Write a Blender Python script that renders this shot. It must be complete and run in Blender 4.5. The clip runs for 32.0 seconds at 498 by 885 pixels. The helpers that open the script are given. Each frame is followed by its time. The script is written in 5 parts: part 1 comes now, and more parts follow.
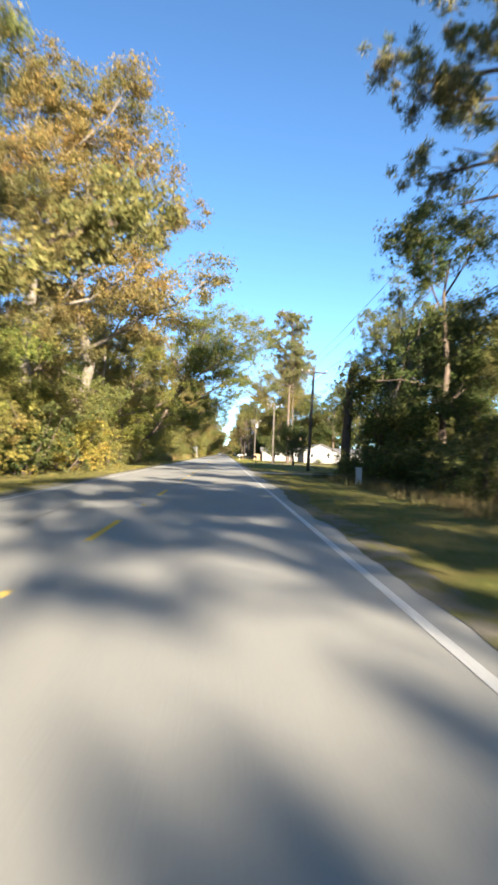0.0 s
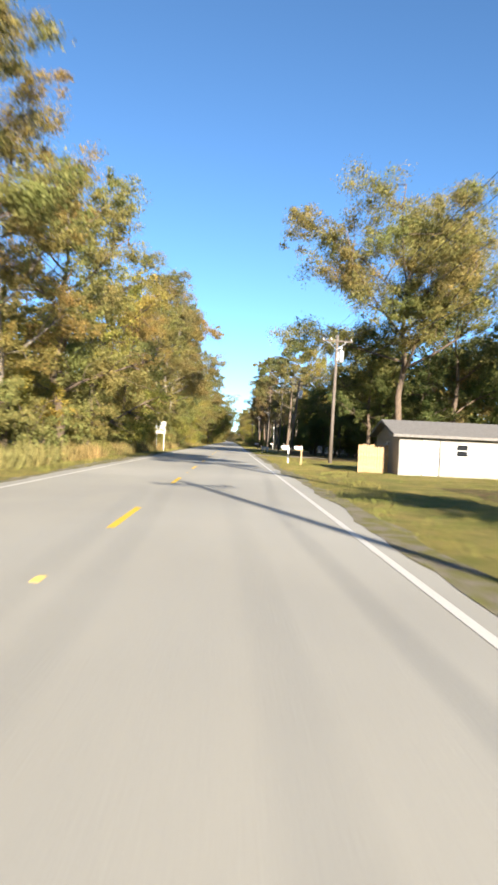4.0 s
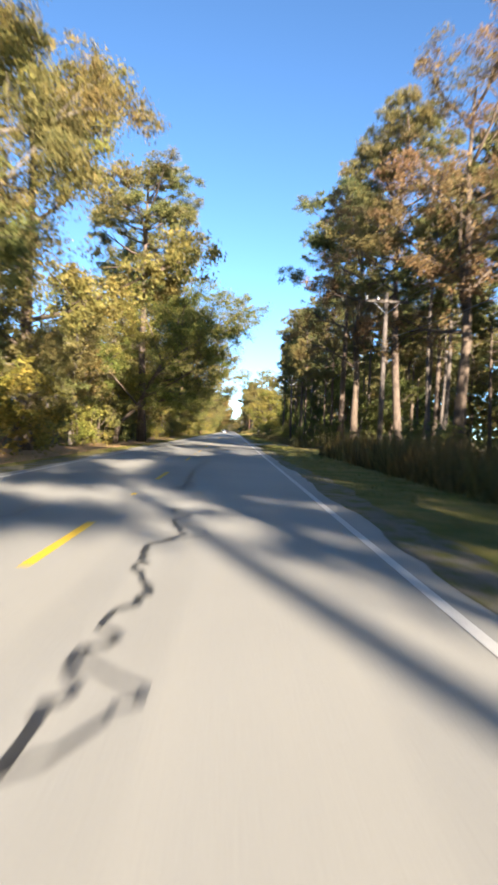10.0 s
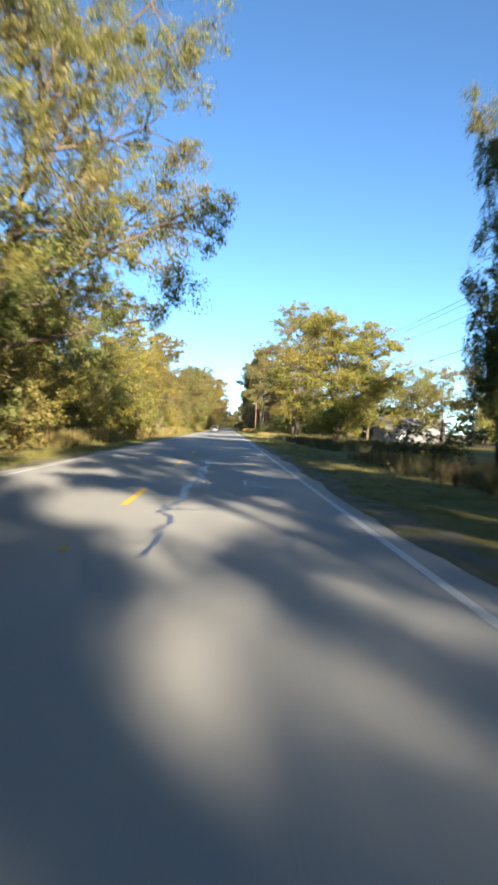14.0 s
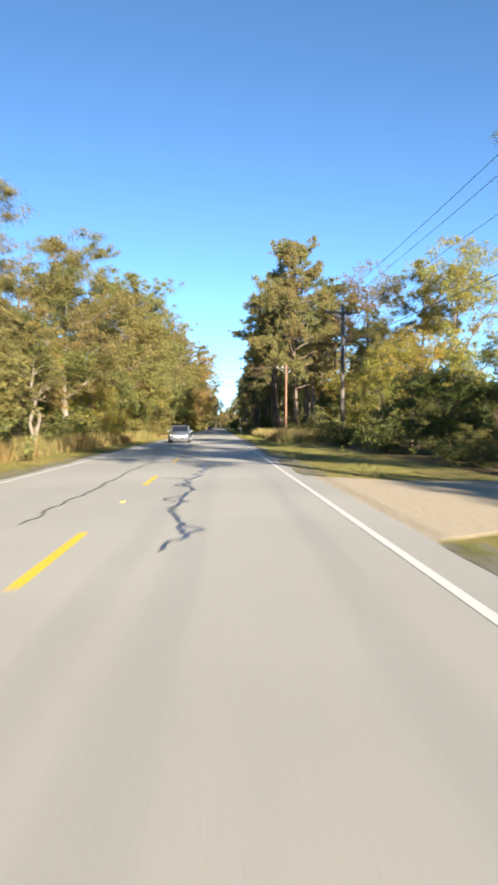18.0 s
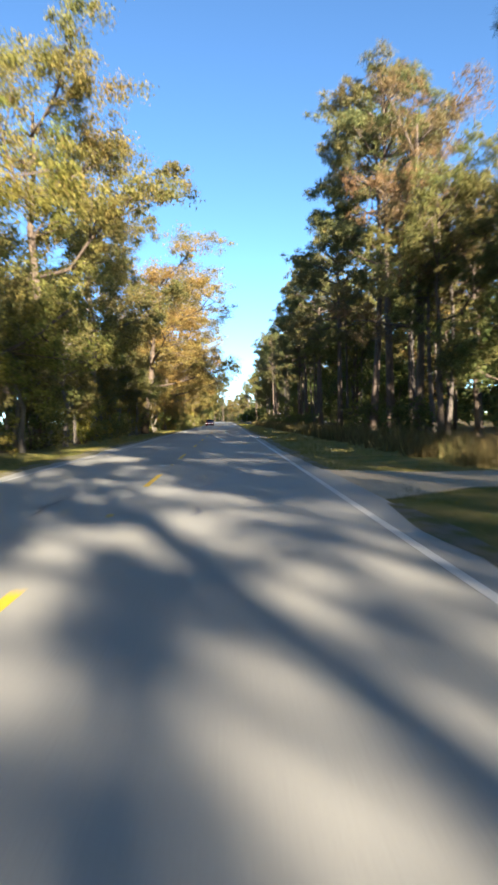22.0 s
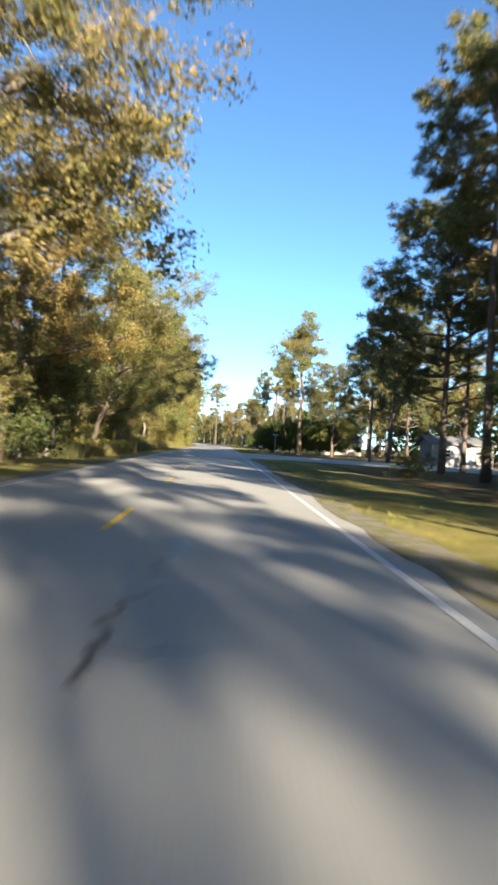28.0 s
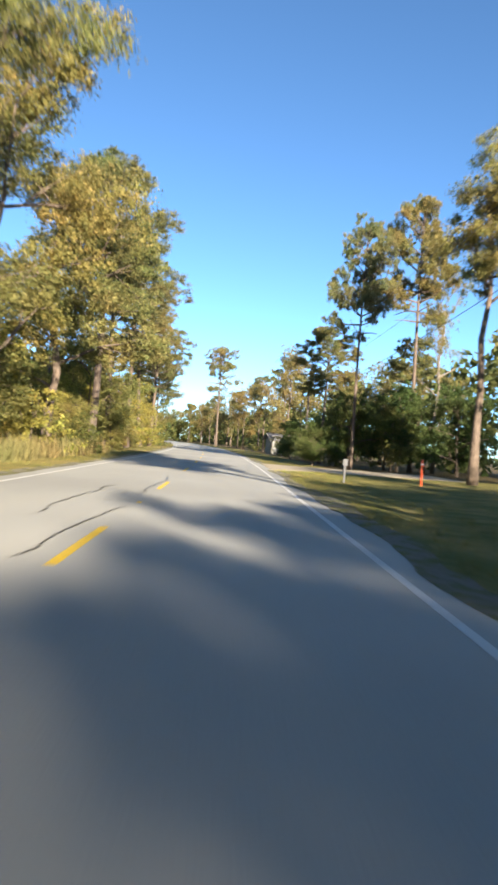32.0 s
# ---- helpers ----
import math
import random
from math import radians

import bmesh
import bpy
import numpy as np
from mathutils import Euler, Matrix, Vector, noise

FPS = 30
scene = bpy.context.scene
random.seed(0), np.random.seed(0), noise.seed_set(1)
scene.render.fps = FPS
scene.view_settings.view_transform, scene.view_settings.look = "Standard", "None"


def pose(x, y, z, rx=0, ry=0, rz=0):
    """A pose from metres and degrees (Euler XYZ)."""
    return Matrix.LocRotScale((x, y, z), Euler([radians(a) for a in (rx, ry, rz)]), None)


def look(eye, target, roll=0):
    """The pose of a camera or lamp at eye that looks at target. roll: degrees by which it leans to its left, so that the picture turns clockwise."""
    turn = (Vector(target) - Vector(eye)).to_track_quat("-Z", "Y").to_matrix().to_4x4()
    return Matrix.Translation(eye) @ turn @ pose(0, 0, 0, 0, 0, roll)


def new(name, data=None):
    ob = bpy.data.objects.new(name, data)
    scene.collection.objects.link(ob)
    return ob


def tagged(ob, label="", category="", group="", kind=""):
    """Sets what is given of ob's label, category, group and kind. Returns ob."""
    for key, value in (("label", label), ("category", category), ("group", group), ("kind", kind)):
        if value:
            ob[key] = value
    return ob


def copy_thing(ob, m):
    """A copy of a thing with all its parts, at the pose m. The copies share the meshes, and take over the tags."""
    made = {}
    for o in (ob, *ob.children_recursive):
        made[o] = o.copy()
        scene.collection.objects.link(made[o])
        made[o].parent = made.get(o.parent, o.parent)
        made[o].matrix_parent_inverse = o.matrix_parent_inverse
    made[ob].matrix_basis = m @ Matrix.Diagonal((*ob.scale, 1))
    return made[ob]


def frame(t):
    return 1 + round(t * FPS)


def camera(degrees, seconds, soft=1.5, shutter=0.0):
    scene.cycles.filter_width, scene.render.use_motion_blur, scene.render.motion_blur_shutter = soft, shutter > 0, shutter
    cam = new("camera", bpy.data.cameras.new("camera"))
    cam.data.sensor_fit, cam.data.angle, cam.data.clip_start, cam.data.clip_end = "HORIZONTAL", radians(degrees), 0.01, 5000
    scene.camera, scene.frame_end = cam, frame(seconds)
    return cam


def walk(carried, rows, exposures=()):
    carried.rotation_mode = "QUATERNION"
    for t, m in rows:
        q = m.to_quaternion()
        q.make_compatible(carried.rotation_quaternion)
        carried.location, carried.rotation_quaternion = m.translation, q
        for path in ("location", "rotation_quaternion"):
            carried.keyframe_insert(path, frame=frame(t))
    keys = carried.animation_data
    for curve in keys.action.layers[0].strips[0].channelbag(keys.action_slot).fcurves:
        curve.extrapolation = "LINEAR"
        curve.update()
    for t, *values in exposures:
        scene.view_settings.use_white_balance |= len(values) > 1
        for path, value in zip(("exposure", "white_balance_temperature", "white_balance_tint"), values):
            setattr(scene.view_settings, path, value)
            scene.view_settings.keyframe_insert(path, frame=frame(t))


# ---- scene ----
# straight two-lane country road along +y; x to the right, centre line at x = 0
cam = camera(39.15, 32.0, soft=3.0, shutter=0.32)
PATH = [
    (0.0, pose(1.953, 0.23, 1.333, 90.94, -1.63, -2.04)),
    (0.5, pose(1.972, 14.53, 1.333, 90.77, -1.37, -1.94)),
    (1.0, pose(1.953, 28.90, 1.333, 90.64, -1.81, -1.95)),
    (1.5, pose(1.892, 43.46, 1.333, 90.40, -2.58, -1.81)),
    (2.0, pose(1.867, 58.02, 1.333, 90.15, -2.07, -1.80)),
    (2.5, pose(1.791, 72.57, 1.333, 89.93, -2.35, -1.68)),
    (3.0, pose(1.713, 86.88, 1.333, 89.93, -2.69, -1.55)),
    (3.5, pose(1.685, 101.02, 1.333, 89.94, -2.72, -1.40)),
    (5.5, pose(1.763, 157.63, 1.333, 89.70, -2.37, -1.69)),
    (6.0, pose(1.836, 171.79, 1.333, 89.63, -2.76, -1.66)),
    (6.5, pose(1.914, 186.16, 1.333, 89.70, -2.73, -1.56)),
    (7.0, pose(1.980, 200.76, 1.333, 89.71, -3.29, -1.41)),
    (7.5, pose(1.995, 215.29, 1.333, 89.66, -3.38, -1.18)),
    (8.0, pose(1.986, 229.78, 1.333, 89.67, -3.67, -1.33)),
    (8.5, pose(1.960, 244.28, 1.333, 89.20, -4.21, -1.63)),
    (9.0, pose(1.947, 258.84, 1.333, 89.41, -3.08, -1.33)),
    (9.5, pose(1.922, 273.43, 1.333, 88.96, -2.61, -1.67)),
    (10.0, pose(1.875, 288.04, 1.333, 89.04, -2.19, -1.39)),
    (10.5, pose(1.792, 302.68, 1.333, 89.04, -2.47, -1.66)),
    (11.0, pose(1.743, 317.36, 1.333, 88.92, -2.82, -1.61)),
    (11.5, pose(1.811, 332.07, 1.333, 88.87, -2.53, -1.39)),
    (12.0, pose(1.891, 346.76, 1.333, 88.92, -2.41, -1.05)),
    (12.5, pose(1.884, 361.43, 1.333, 88.86, -2.19, -1.13)),
    (13.0, pose(1.826, 376.09, 1.333, 88.73, -1.96, -1.25)),
    (13.5, pose(1.733, 390.87, 1.333, 88.61, -1.69, -1.08)),
    (14.0, pose(1.650, 405.72, 1.333, 88.78, -2.00, -1.76)),
    (14.5, pose(1.642, 420.59, 1.333, 88.86, -2.23, -2.01)),
    (16.5, pose(1.830, 480.03, 1.333, 89.04, -0.66, -2.11)),
    (17.0, pose(1.840, 494.75, 1.333, 88.56, 0.41, -2.13)),
    (17.5, pose(1.791, 509.30, 1.333, 88.86, 1.25, -1.89)),
    (18.0, pose(1.727, 523.71, 1.333, 88.69, 0.45, -2.43)),
    (18.5, pose(1.692, 538.03, 1.333, 87.66, -0.62, -2.21)),
    (19.0, pose(1.662, 552.22, 1.333, 87.89, -0.23, -1.79)),
    (19.5, pose(1.587, 566.07, 1.333, 88.29, 0.33, -1.88)),
    (20.0, pose(1.592, 579.62, 1.333, 88.40, 0.48, -2.14)),
    (20.5, pose(1.599, 593.36, 1.333, 88.60, 1.39, -2.06)),
    (21.0, pose(1.618, 607.29, 1.333, 88.31, 1.10, -2.02)),
    (21.5, pose(1.662, 621.42, 1.333, 88.38, 1.38, -1.92)),
    (22.0, pose(1.706, 635.47, 1.333, 88.09, 1.33, -1.77)),
    (22.5, pose(1.720, 649.32, 1.333, 87.95, 0.75, -1.77)),
    (23.0, pose(1.768, 663.17, 1.333, 87.77, 1.02, -1.56)),
    (23.5, pose(1.825, 677.02, 1.333, 87.53, 0.32, -1.47)),
    (24.0, pose(1.865, 690.96, 1.333, 87.50, 0.90, -1.08)),
    (24.5, pose(1.885, 704.89, 1.333, 87.53, 0.65, -0.82)),
    (25.0, pose(1.878, 718.79, 1.333, 87.72, 0.14, -0.83)),
    (25.5, pose(1.841, 732.69, 1.333, 88.07, -0.10, -0.55)),
    (27.5, pose(1.610, 788.38, 1.333, 89.66, -2.43, -2.31)),
    (28.0, pose(1.616, 802.33, 1.333, 90.03, -2.87, -2.24)),
    (28.5, pose(1.707, 816.25, 1.333, 90.50, -2.83, -2.29)),
    (29.0, pose(1.782, 830.10, 1.333, 90.94, -3.25, -2.39)),
    (29.5, pose(1.768, 843.92, 1.333, 91.20, -3.07, -2.36)),
    (30.0, pose(1.726, 857.73, 1.333, 91.16, -3.25, -2.27)),
    (30.5, pose(1.740, 871.45, 1.333, 90.72, -3.69, -2.18)),
    (31.0, pose(1.762, 885.19, 1.333, 90.22, -2.84, -2.01)),
    (31.5, pose(1.705, 898.94, 1.333, 90.07, -3.62, -2.02)),
    (32.0, pose(1.626, 912.65, 1.333, 90.07, -4.32, -1.89)),
]
# the camera brightens in the shaded stretches and darkens under open sky
walk(cam, PATH, ((0, 2.2, 6500, 10), (2, 2.3, 6500, 10), (3, 1.95, 6500, 10), (6, 2.2, 6500, 10), (9.5, 2.2, 6500, 10), (10.3, 2.4, 6500, 14), (11, 2.65, 6500, 14), (12, 2.5, 6500, 14), (13, 2.4, 6500, 16), (14, 2.1, 6500, 10), (17, 2.0, 6500, 10), (18, 2.0, 6500, 10), (20, 2.15, 6500, 10), (22, 2.3, 6500, 10), (23, 2.6, 6500, 18), (24, 2.7, 6500, 18), (25, 2.7, 6500, 18), (28, 2.3, 6500, 10), (29, 2.1, 6500, 10), (32, 2.05, 6500, 10)))

# ---- light ----
TO_SUN = Vector((8.1, -27.0, 8.2)).normalized()
world = bpy.data.worlds.new("sky")
scene.world = world
world.use_nodes = True
wn, wl = world.node_tree.nodes, world.node_tree.links
sky_tex = wn.new("ShaderNodeTexSky")
sky_tex.sky_type = "NISHITA"
sky_tex.sun_disc = False
sky_tex.sun_elevation = radians(16.2)
sky_tex.sun_rotation = radians(163.3)
sky_tex.altitude = 5000
sky_tex.air_density, sky_tex.dust_density, sky_tex.ozone_density = 1.0, 0.0, 1.2
hsv = wn.new("ShaderNodeHueSaturation")
hsv.inputs["Saturation"].default_value = 1.04
wl.new(sky_tex.outputs[0], hsv.inputs["Color"])
tint = wn.new("ShaderNodeMix")
tint.data_type, tint.blend_type = "RGBA", "MULTIPLY"
tint.inputs[0].default_value = 1.0
tint.inputs[7].default_value = (0.73, 0.96, 1.06, 1)
wl.new(hsv.outputs[0], tint.inputs[6])
wl.new(tint.outputs[2], wn["Background"].inputs[0])
wn["Background"].inputs[1].default_value = 0.068
sun = new("sun", bpy.data.lights.new("sun", "SUN"))
sun.data.energy, sun.data.angle, sun.data.color = 5.0, radians(0.6), (1.0, 0.89, 0.73)
sun.matrix_world = look(TO_SUN * 300, (0, 0, 0))


# ---- materials ----
def nodes_of(name, rough=0.8, spec=0.3):
    m = bpy.data.materials.new(name)
    m.use_nodes = True
    n, l = m.node_tree.nodes, m.node_tree.links
    b = n["Principled BSDF"]
    b.inputs["Roughness"].default_value = rough
    b.inputs["Specular IOR Level"].default_value = spec
    return m, n, l, b


def ramp(n, l, src, stops):
    r = n.new("ShaderNodeValToRGB")
    e = r.color_ramp.elements
    while len(e) > 1:
        e.remove(e[0])
    e[0].position, e[0].color = stops[0][0], (*stops[0][1], 1)
    for p, c in stops[1:]:
        k = e.new(p)
        k.color = (*c, 1)
    l.new(src, r.inputs[0])
    return r.outputs[0]


def noise_of(n, l, scale, detail=4, rough=0.6, stretch=None, coords="Object"):
    tc = n.new("ShaderNodeTexCoord")
    out = tc.outputs[coords]
    if stretch:
        mp = n.new("ShaderNodeMapping")
        mp.inputs["Scale"].default_value = stretch
        l.new(out, mp.inputs[0])
        out = mp.outputs[0]
    t = n.new("ShaderNodeTexNoise")
    t.inputs["Scale"].default_value, t.inputs["Detail"].default_value, t.inputs["Roughness"].default_value = scale, detail, rough
    l.new(out, t.inputs["Vector"])
    return t.outputs[0]


def mixed(n, l, a, b, fac, mode="MIX"):
    m = n.new("ShaderNodeMix")
    m.data_type, m.blend_type = "RGBA", mode
    for sock, v in ((0, fac), (6, a), (7, b)):
        if isinstance(v, (int, float)):
            m.inputs[sock].default_value = v
        elif isinstance(v, tuple):
            m.inputs[sock].default_value = (*v, 1)
        else:
            l.new(v, m.inputs[sock])
    return m.outputs[2]


def bumped(n, l, b, height, strength=0.3, distance=0.02):
    k = n.new("ShaderNodeBump")
    k.inputs["Strength"].default_value, k.inputs["Distance"].default_value = strength, distance
    l.new(height, k.inputs["Height"])
    l.new(k.outputs[0], b.inputs["Normal"])


def leaf_mat(name, dark, mid, light, trans=0.52):
    m, n, l, b = nodes_of(name, 0.65, 0.2)
    geo = n.new("ShaderNodeNewGeometry")
    info = n.new("ShaderNodeObjectInfo")
    col = ramp(n, l, geo.outputs["Random Per Island"], [(0.0, dark), (0.5, mid), (1.0, light)])
    big = noise_of(n, l, 0.45, 2)
    col = mixed(n, l, col, tuple(0.5 * v for v in mid), ramp(n, l, big, [(0.4, (0, 0, 0)), (0.75, (0.35, 0.35, 0.35))]))
    hue = noise_of(n, l, 0.24, 3)
    col = mixed(n, l, col, ramp(n, l, hue, [(0.35, (0.86, 1.04, 0.85)), (0.65, (1.14, 0.98, 0.9))]), 1.0, "MULTIPLY")
    tint = ramp(n, l, info.outputs["Random"], [(0, (0.75, 0.8, 0.75)), (0.5, (1, 1, 1)), (1, (1.15, 1.03, 0.88))])
    col = mixed(n, l, col, tint, 1.0, "MULTIPLY")
    l.new(col, b.inputs["Base Color"])
    tr = n.new("ShaderNodeBsdfTranslucent")
    l.new(col, tr.inputs[0])
    mx = n.new("ShaderNodeMixShader")
    mx.inputs[0].default_value = trans
    l.new(b.outputs[0], mx.inputs[1])
    l.new(tr.outputs[0], mx.inputs[2])
    l.new(mx.outputs[0], n["Material Output"].inputs[0])
    return m


LEAF = {
    "olive": leaf_mat("olive_leaves", (0.121, 0.125, 0.0497), (0.235, 0.218, 0.0828), (0.396, 0.336, 0.138)),
    "yellow": leaf_mat("yellow_leaves", (0.146, 0.15, 0.0436), (0.305, 0.266, 0.0726), (0.496, 0.408, 0.119)),
    "lime": leaf_mat("lime_leaves", (0.0935, 0.111, 0.034), (0.233, 0.229, 0.0679), (0.468, 0.388, 0.119)),
    "amber": leaf_mat("amber_leaves", (0.179, 0.137, 0.0504), (0.347, 0.241, 0.0874), (0.538, 0.37, 0.134), 0.5),
    "rust": leaf_mat("rust_leaves", (0.127, 0.119, 0.0515), (0.24, 0.198, 0.0851), (0.41, 0.312, 0.134)),
    "green": leaf_mat("green_leaves", (0.0675, 0.085, 0.0325), (0.127, 0.142, 0.0515), (0.241, 0.234, 0.0896)),
    "pine": leaf_mat("pine_needles", (0.0848, 0.092, 0.046), (0.175, 0.172, 0.0805), (0.318, 0.265, 0.115), 0.4),
    "cedar": leaf_mat("cedar_leaves", (0.04, 0.06, 0.024), (0.085, 0.11, 0.04), (0.16, 0.18, 0.06), 0.4),
    "dry": leaf_mat("dry_grass", (0.115, 0.098, 0.045), (0.22, 0.176, 0.078), (0.38, 0.297, 0.137), 0.3),
    "russet": leaf_mat("russet_leaves", (0.14, 0.09, 0.05), (0.25, 0.165, 0.09), (0.4, 0.27, 0.15)),
    "reed": leaf_mat("brown_weeds", (0.07, 0.065, 0.034), (0.15, 0.125, 0.06), (0.27, 0.215, 0.11), 0.3),
    "grass": leaf_mat("green_grass", (0.09, 0.1, 0.028), (0.18, 0.185, 0.05), (0.32, 0.28, 0.09), 0.3),
}


def bark_mat(name, a, b_):
    m, n, l, b = nodes_of(name, 0.9, 0.15)
    g = noise_of(n, l, 3.0, 5, 0.7, (4, 4, 0.7))
    l.new(ramp(n, l, g, [(0.3, a), (0.7, b_)]), b.inputs["Base Color"])
    bumped(n, l, b, g, 0.6, 0.05)
    return m


BARK = bark_mat("brown_bark", (0.06, 0.045, 0.035), (0.2, 0.15, 0.11))
BARK_PINE = bark_mat("pine_bark", (0.06, 0.045, 0.036), (0.2, 0.15, 0.115))
BARK_DIM = bark_mat("grey_pine_bark", (0.07, 0.058, 0.05), (0.19, 0.16, 0.135))
BARK_PALE = bark_mat("pale_bark", (0.11, 0.092, 0.072), (0.27, 0.232, 0.185))
POLE_RED = bark_mat("red_brown_pole_wood", (0.13, 0.07, 0.05), (0.3, 0.165, 0.115))
POLE_WOOD = bark_mat("weathered_pole_wood", (0.07, 0.058, 0.05), (0.19, 0.162, 0.14))


def plain_mat(name, a, b_, scale=8.0, rough=0.6, spec=0.3, metal=0.0, bump=0.0):
    m, n, l, b = nodes_of(name, rough, spec)
    g = noise_of(n, l, scale, 5, 0.65)
    l.new(ramp(n, l, g, [(0.3, a), (0.7, b_)]), b.inputs["Base Color"])
    b.inputs["Metallic"].default_value = metal
    if bump:
        bumped(n, l, b, g, bump, 0.01)
    return m


def asphalt_mat(name, a, b_, warm):
    m, n, l, b = nodes_of(name, 0.8, 0.35)
    fine = noise_of(n, l, 55.0, 3, 0.7)
    mid = noise_of(n, l, 1.3, 5, 0.6, (1, 0.12, 1))
    broad = noise_of(n, l, 0.11, 3, 0.5)
    c = ramp(n, l, fine, [(0.3, a), (0.7, b_)])
    c = mixed(n, l, c, warm, ramp(n, l, mid, [(0.35, (0, 0, 0)), (0.7, (0.5, 0.5, 0.5))]))
    c = mixed(n, l, c, ramp(n, l, broad, [(0.3, (0.85, 0.85, 0.85)), (0.7, (1.1, 1.1, 1.1))]), 1.0, "MULTIPLY")
    l.new(c, b.inputs["Base Color"])
    bumped(n, l, b, fine, 0.35, 0.006)
    return m


ASPHALT = asphalt_mat("worn_grey_asphalt", (0.3, 0.288, 0.255), (0.41, 0.395, 0.35), (0.4, 0.375, 0.315))
GRAVEL = asphalt_mat("pale_gravel_drive", (0.2, 0.18, 0.15), (0.38, 0.34, 0.28), (0.34, 0.29, 0.22))
TAR = plain_mat("black_crack_sealant", (0.018, 0.018, 0.019), (0.05, 0.05, 0.052), 9.0, 0.31, 0.5)


def paint_mat(name, col, worn):
    m, n, l, b = nodes_of(name, 0.6, 0.4)
    g = noise_of(n, l, 26.0, 5, 0.7)
    l.new(ramp(n, l, g, [(0.3, worn), (0.46, col)]), b.inputs["Base Color"])
    bumped(n, l, b, g, 0.2, 0.004)
    return m


WHITE_LINE = paint_mat("white_road_paint", (0.62, 0.6, 0.55), (0.34, 0.32, 0.285))
YELLOW_LINE = paint_mat("yellow_road_paint", (0.78, 0.5, 0.03), (0.45, 0.33, 0.12))


def ground_mat():
    m, n, l, b = nodes_of("mown_verge_grass", 0.95, 0.1)
    fine = noise_of(n, l, 30.0, 4, 0.75)
    mid = noise_of(n, l, 0.9, 5, 0.6)
    broad = noise_of(n, l, 0.09, 3, 0.6)
    green = ramp(n, l, fine, [(0.25, (0.085, 0.09, 0.026)), (0.75, (0.25, 0.24, 0.065))])
    dry = ramp(n, l, fine, [(0.25, (0.2, 0.145, 0.05)), (0.75, (0.46, 0.36, 0.13))])
    c = mixed(n, l, green, dry, ramp(n, l, mid, [(0.4, (0, 0, 0)), (0.68, (0.85, 0.85, 0.85))]))
    c = mixed(n, l, c, dry, ramp(n, l, broad, [(0.5, (0, 0, 0)), (0.66, (0.85, 0.85, 0.85))]))
    l.new(c, b.inputs["Base Color"])
    bumped(n, l, b, fine, 0.9, 0.06)
    return m


GROUND = ground_mat()


def litter_mat():
    m, n, l, b = nodes_of("brown_leaf_litter", 0.95, 0.1)
    fine = noise_of(n, l, 22.0, 5, 0.8)
    mid = noise_of(n, l, 1.1, 5, 0.65)
    c = ramp(n, l, fine, [(0.28, (0.06, 0.042, 0.025)), (0.5, (0.15, 0.105, 0.055)), (0.72, (0.33, 0.235, 0.12))])
    moss = ramp(n, l, fine, [(0.3, (0.045, 0.05, 0.018)), (0.7, (0.13, 0.125, 0.04))])
    c = mixed(n, l, c, moss, ramp(n, l, mid, [(0.45, (0, 0, 0)), (0.62, (0.9, 0.9, 0.9))]))
    l.new(c, b.inputs["Base Color"])
    bumped(n, l, b, fine, 1.0, 0.08)
    return m


LITTER = litter_mat()


def shoulder_mat():
    m, n, l, b = nodes_of("crumbled_road_edge", 0.95, 0.1)
    fine = noise_of(n, l, 38.0, 4, 0.8)
    mid = noise_of(n, l, 2.2, 4, 0.6)
    c = ramp(n, l, fine, [(0.3, (0.15, 0.13, 0.1)), (0.55, (0.26, 0.23, 0.18)), (0.75, (0.4, 0.36, 0.29))])
    turf = ramp(n, l, fine, [(0.3, (0.09, 0.09, 0.03)), (0.7, (0.26, 0.24, 0.08))])
    c = mixed(n, l, c, turf, ramp(n, l, mid, [(0.46, (0, 0, 0)), (0.58, (1, 1, 1))]))
    l.new(c, b.inputs["Base Color"])
    bumped(n, l, b, fine, 1.0, 0.03)
    return m


SHOULDER = shoulder_mat()
SAND = plain_mat("pale_sandy_soil", (0.33, 0.27, 0.19), (0.5, 0.42, 0.3), 10.0, 0.95, 0.1, 0.0, 0.5)
DIRT = plain_mat("grey_brown_dirt", (0.17, 0.14, 0.105), (0.29, 0.245, 0.185), 7.0, 0.95, 0.1, 0.0, 0.5)
EARTH = plain_mat("orange_earth", (0.3, 0.18, 0.09), (0.48, 0.31, 0.17), 6.0, 0.95, 0.1, 0.0, 0.5)
# Pale siding, its colour lowered to stand in for dappled tree shade.
SIDING = plain_mat("dimmed_pale_siding", (0.19, 0.18, 0.165), (0.26, 0.247, 0.23), 2.5, 0.6)
WHITE_PAINT = plain_mat("white_painted_boards", (0.5, 0.495, 0.48), (0.62, 0.615, 0.6), 4.0, 0.6)
SHINGLE = plain_mat("grey_roof_shingles", (0.1, 0.095, 0.09), (0.22, 0.21, 0.2), 14.0, 0.9, 0.2, 0.0, 0.5)
GALV = plain_mat("galvanised_metal", (0.42, 0.43, 0.44), (0.6, 0.61, 0.62), 10.0, 0.45, 0.5, 0.7)
BLACK = plain_mat("black_enamel", (0.012, 0.012, 0.013), (0.03, 0.03, 0.03), 10.0, 0.45, 0.5)
CERAMIC = plain_mat("pale_ceramic", (0.5, 0.5, 0.47), (0.66, 0.65, 0.62), 10.0, 0.3, 0.5)
WIRE = plain_mat("weathered_wire", (0.03, 0.03, 0.03), (0.08, 0.08, 0.08), 10.0, 0.5, 0.4)
GLASS_DARK = plain_mat("dark_window_glass", (0.01, 0.012, 0.015), (0.02, 0.022, 0.025), 2.0, 0.08, 0.6)
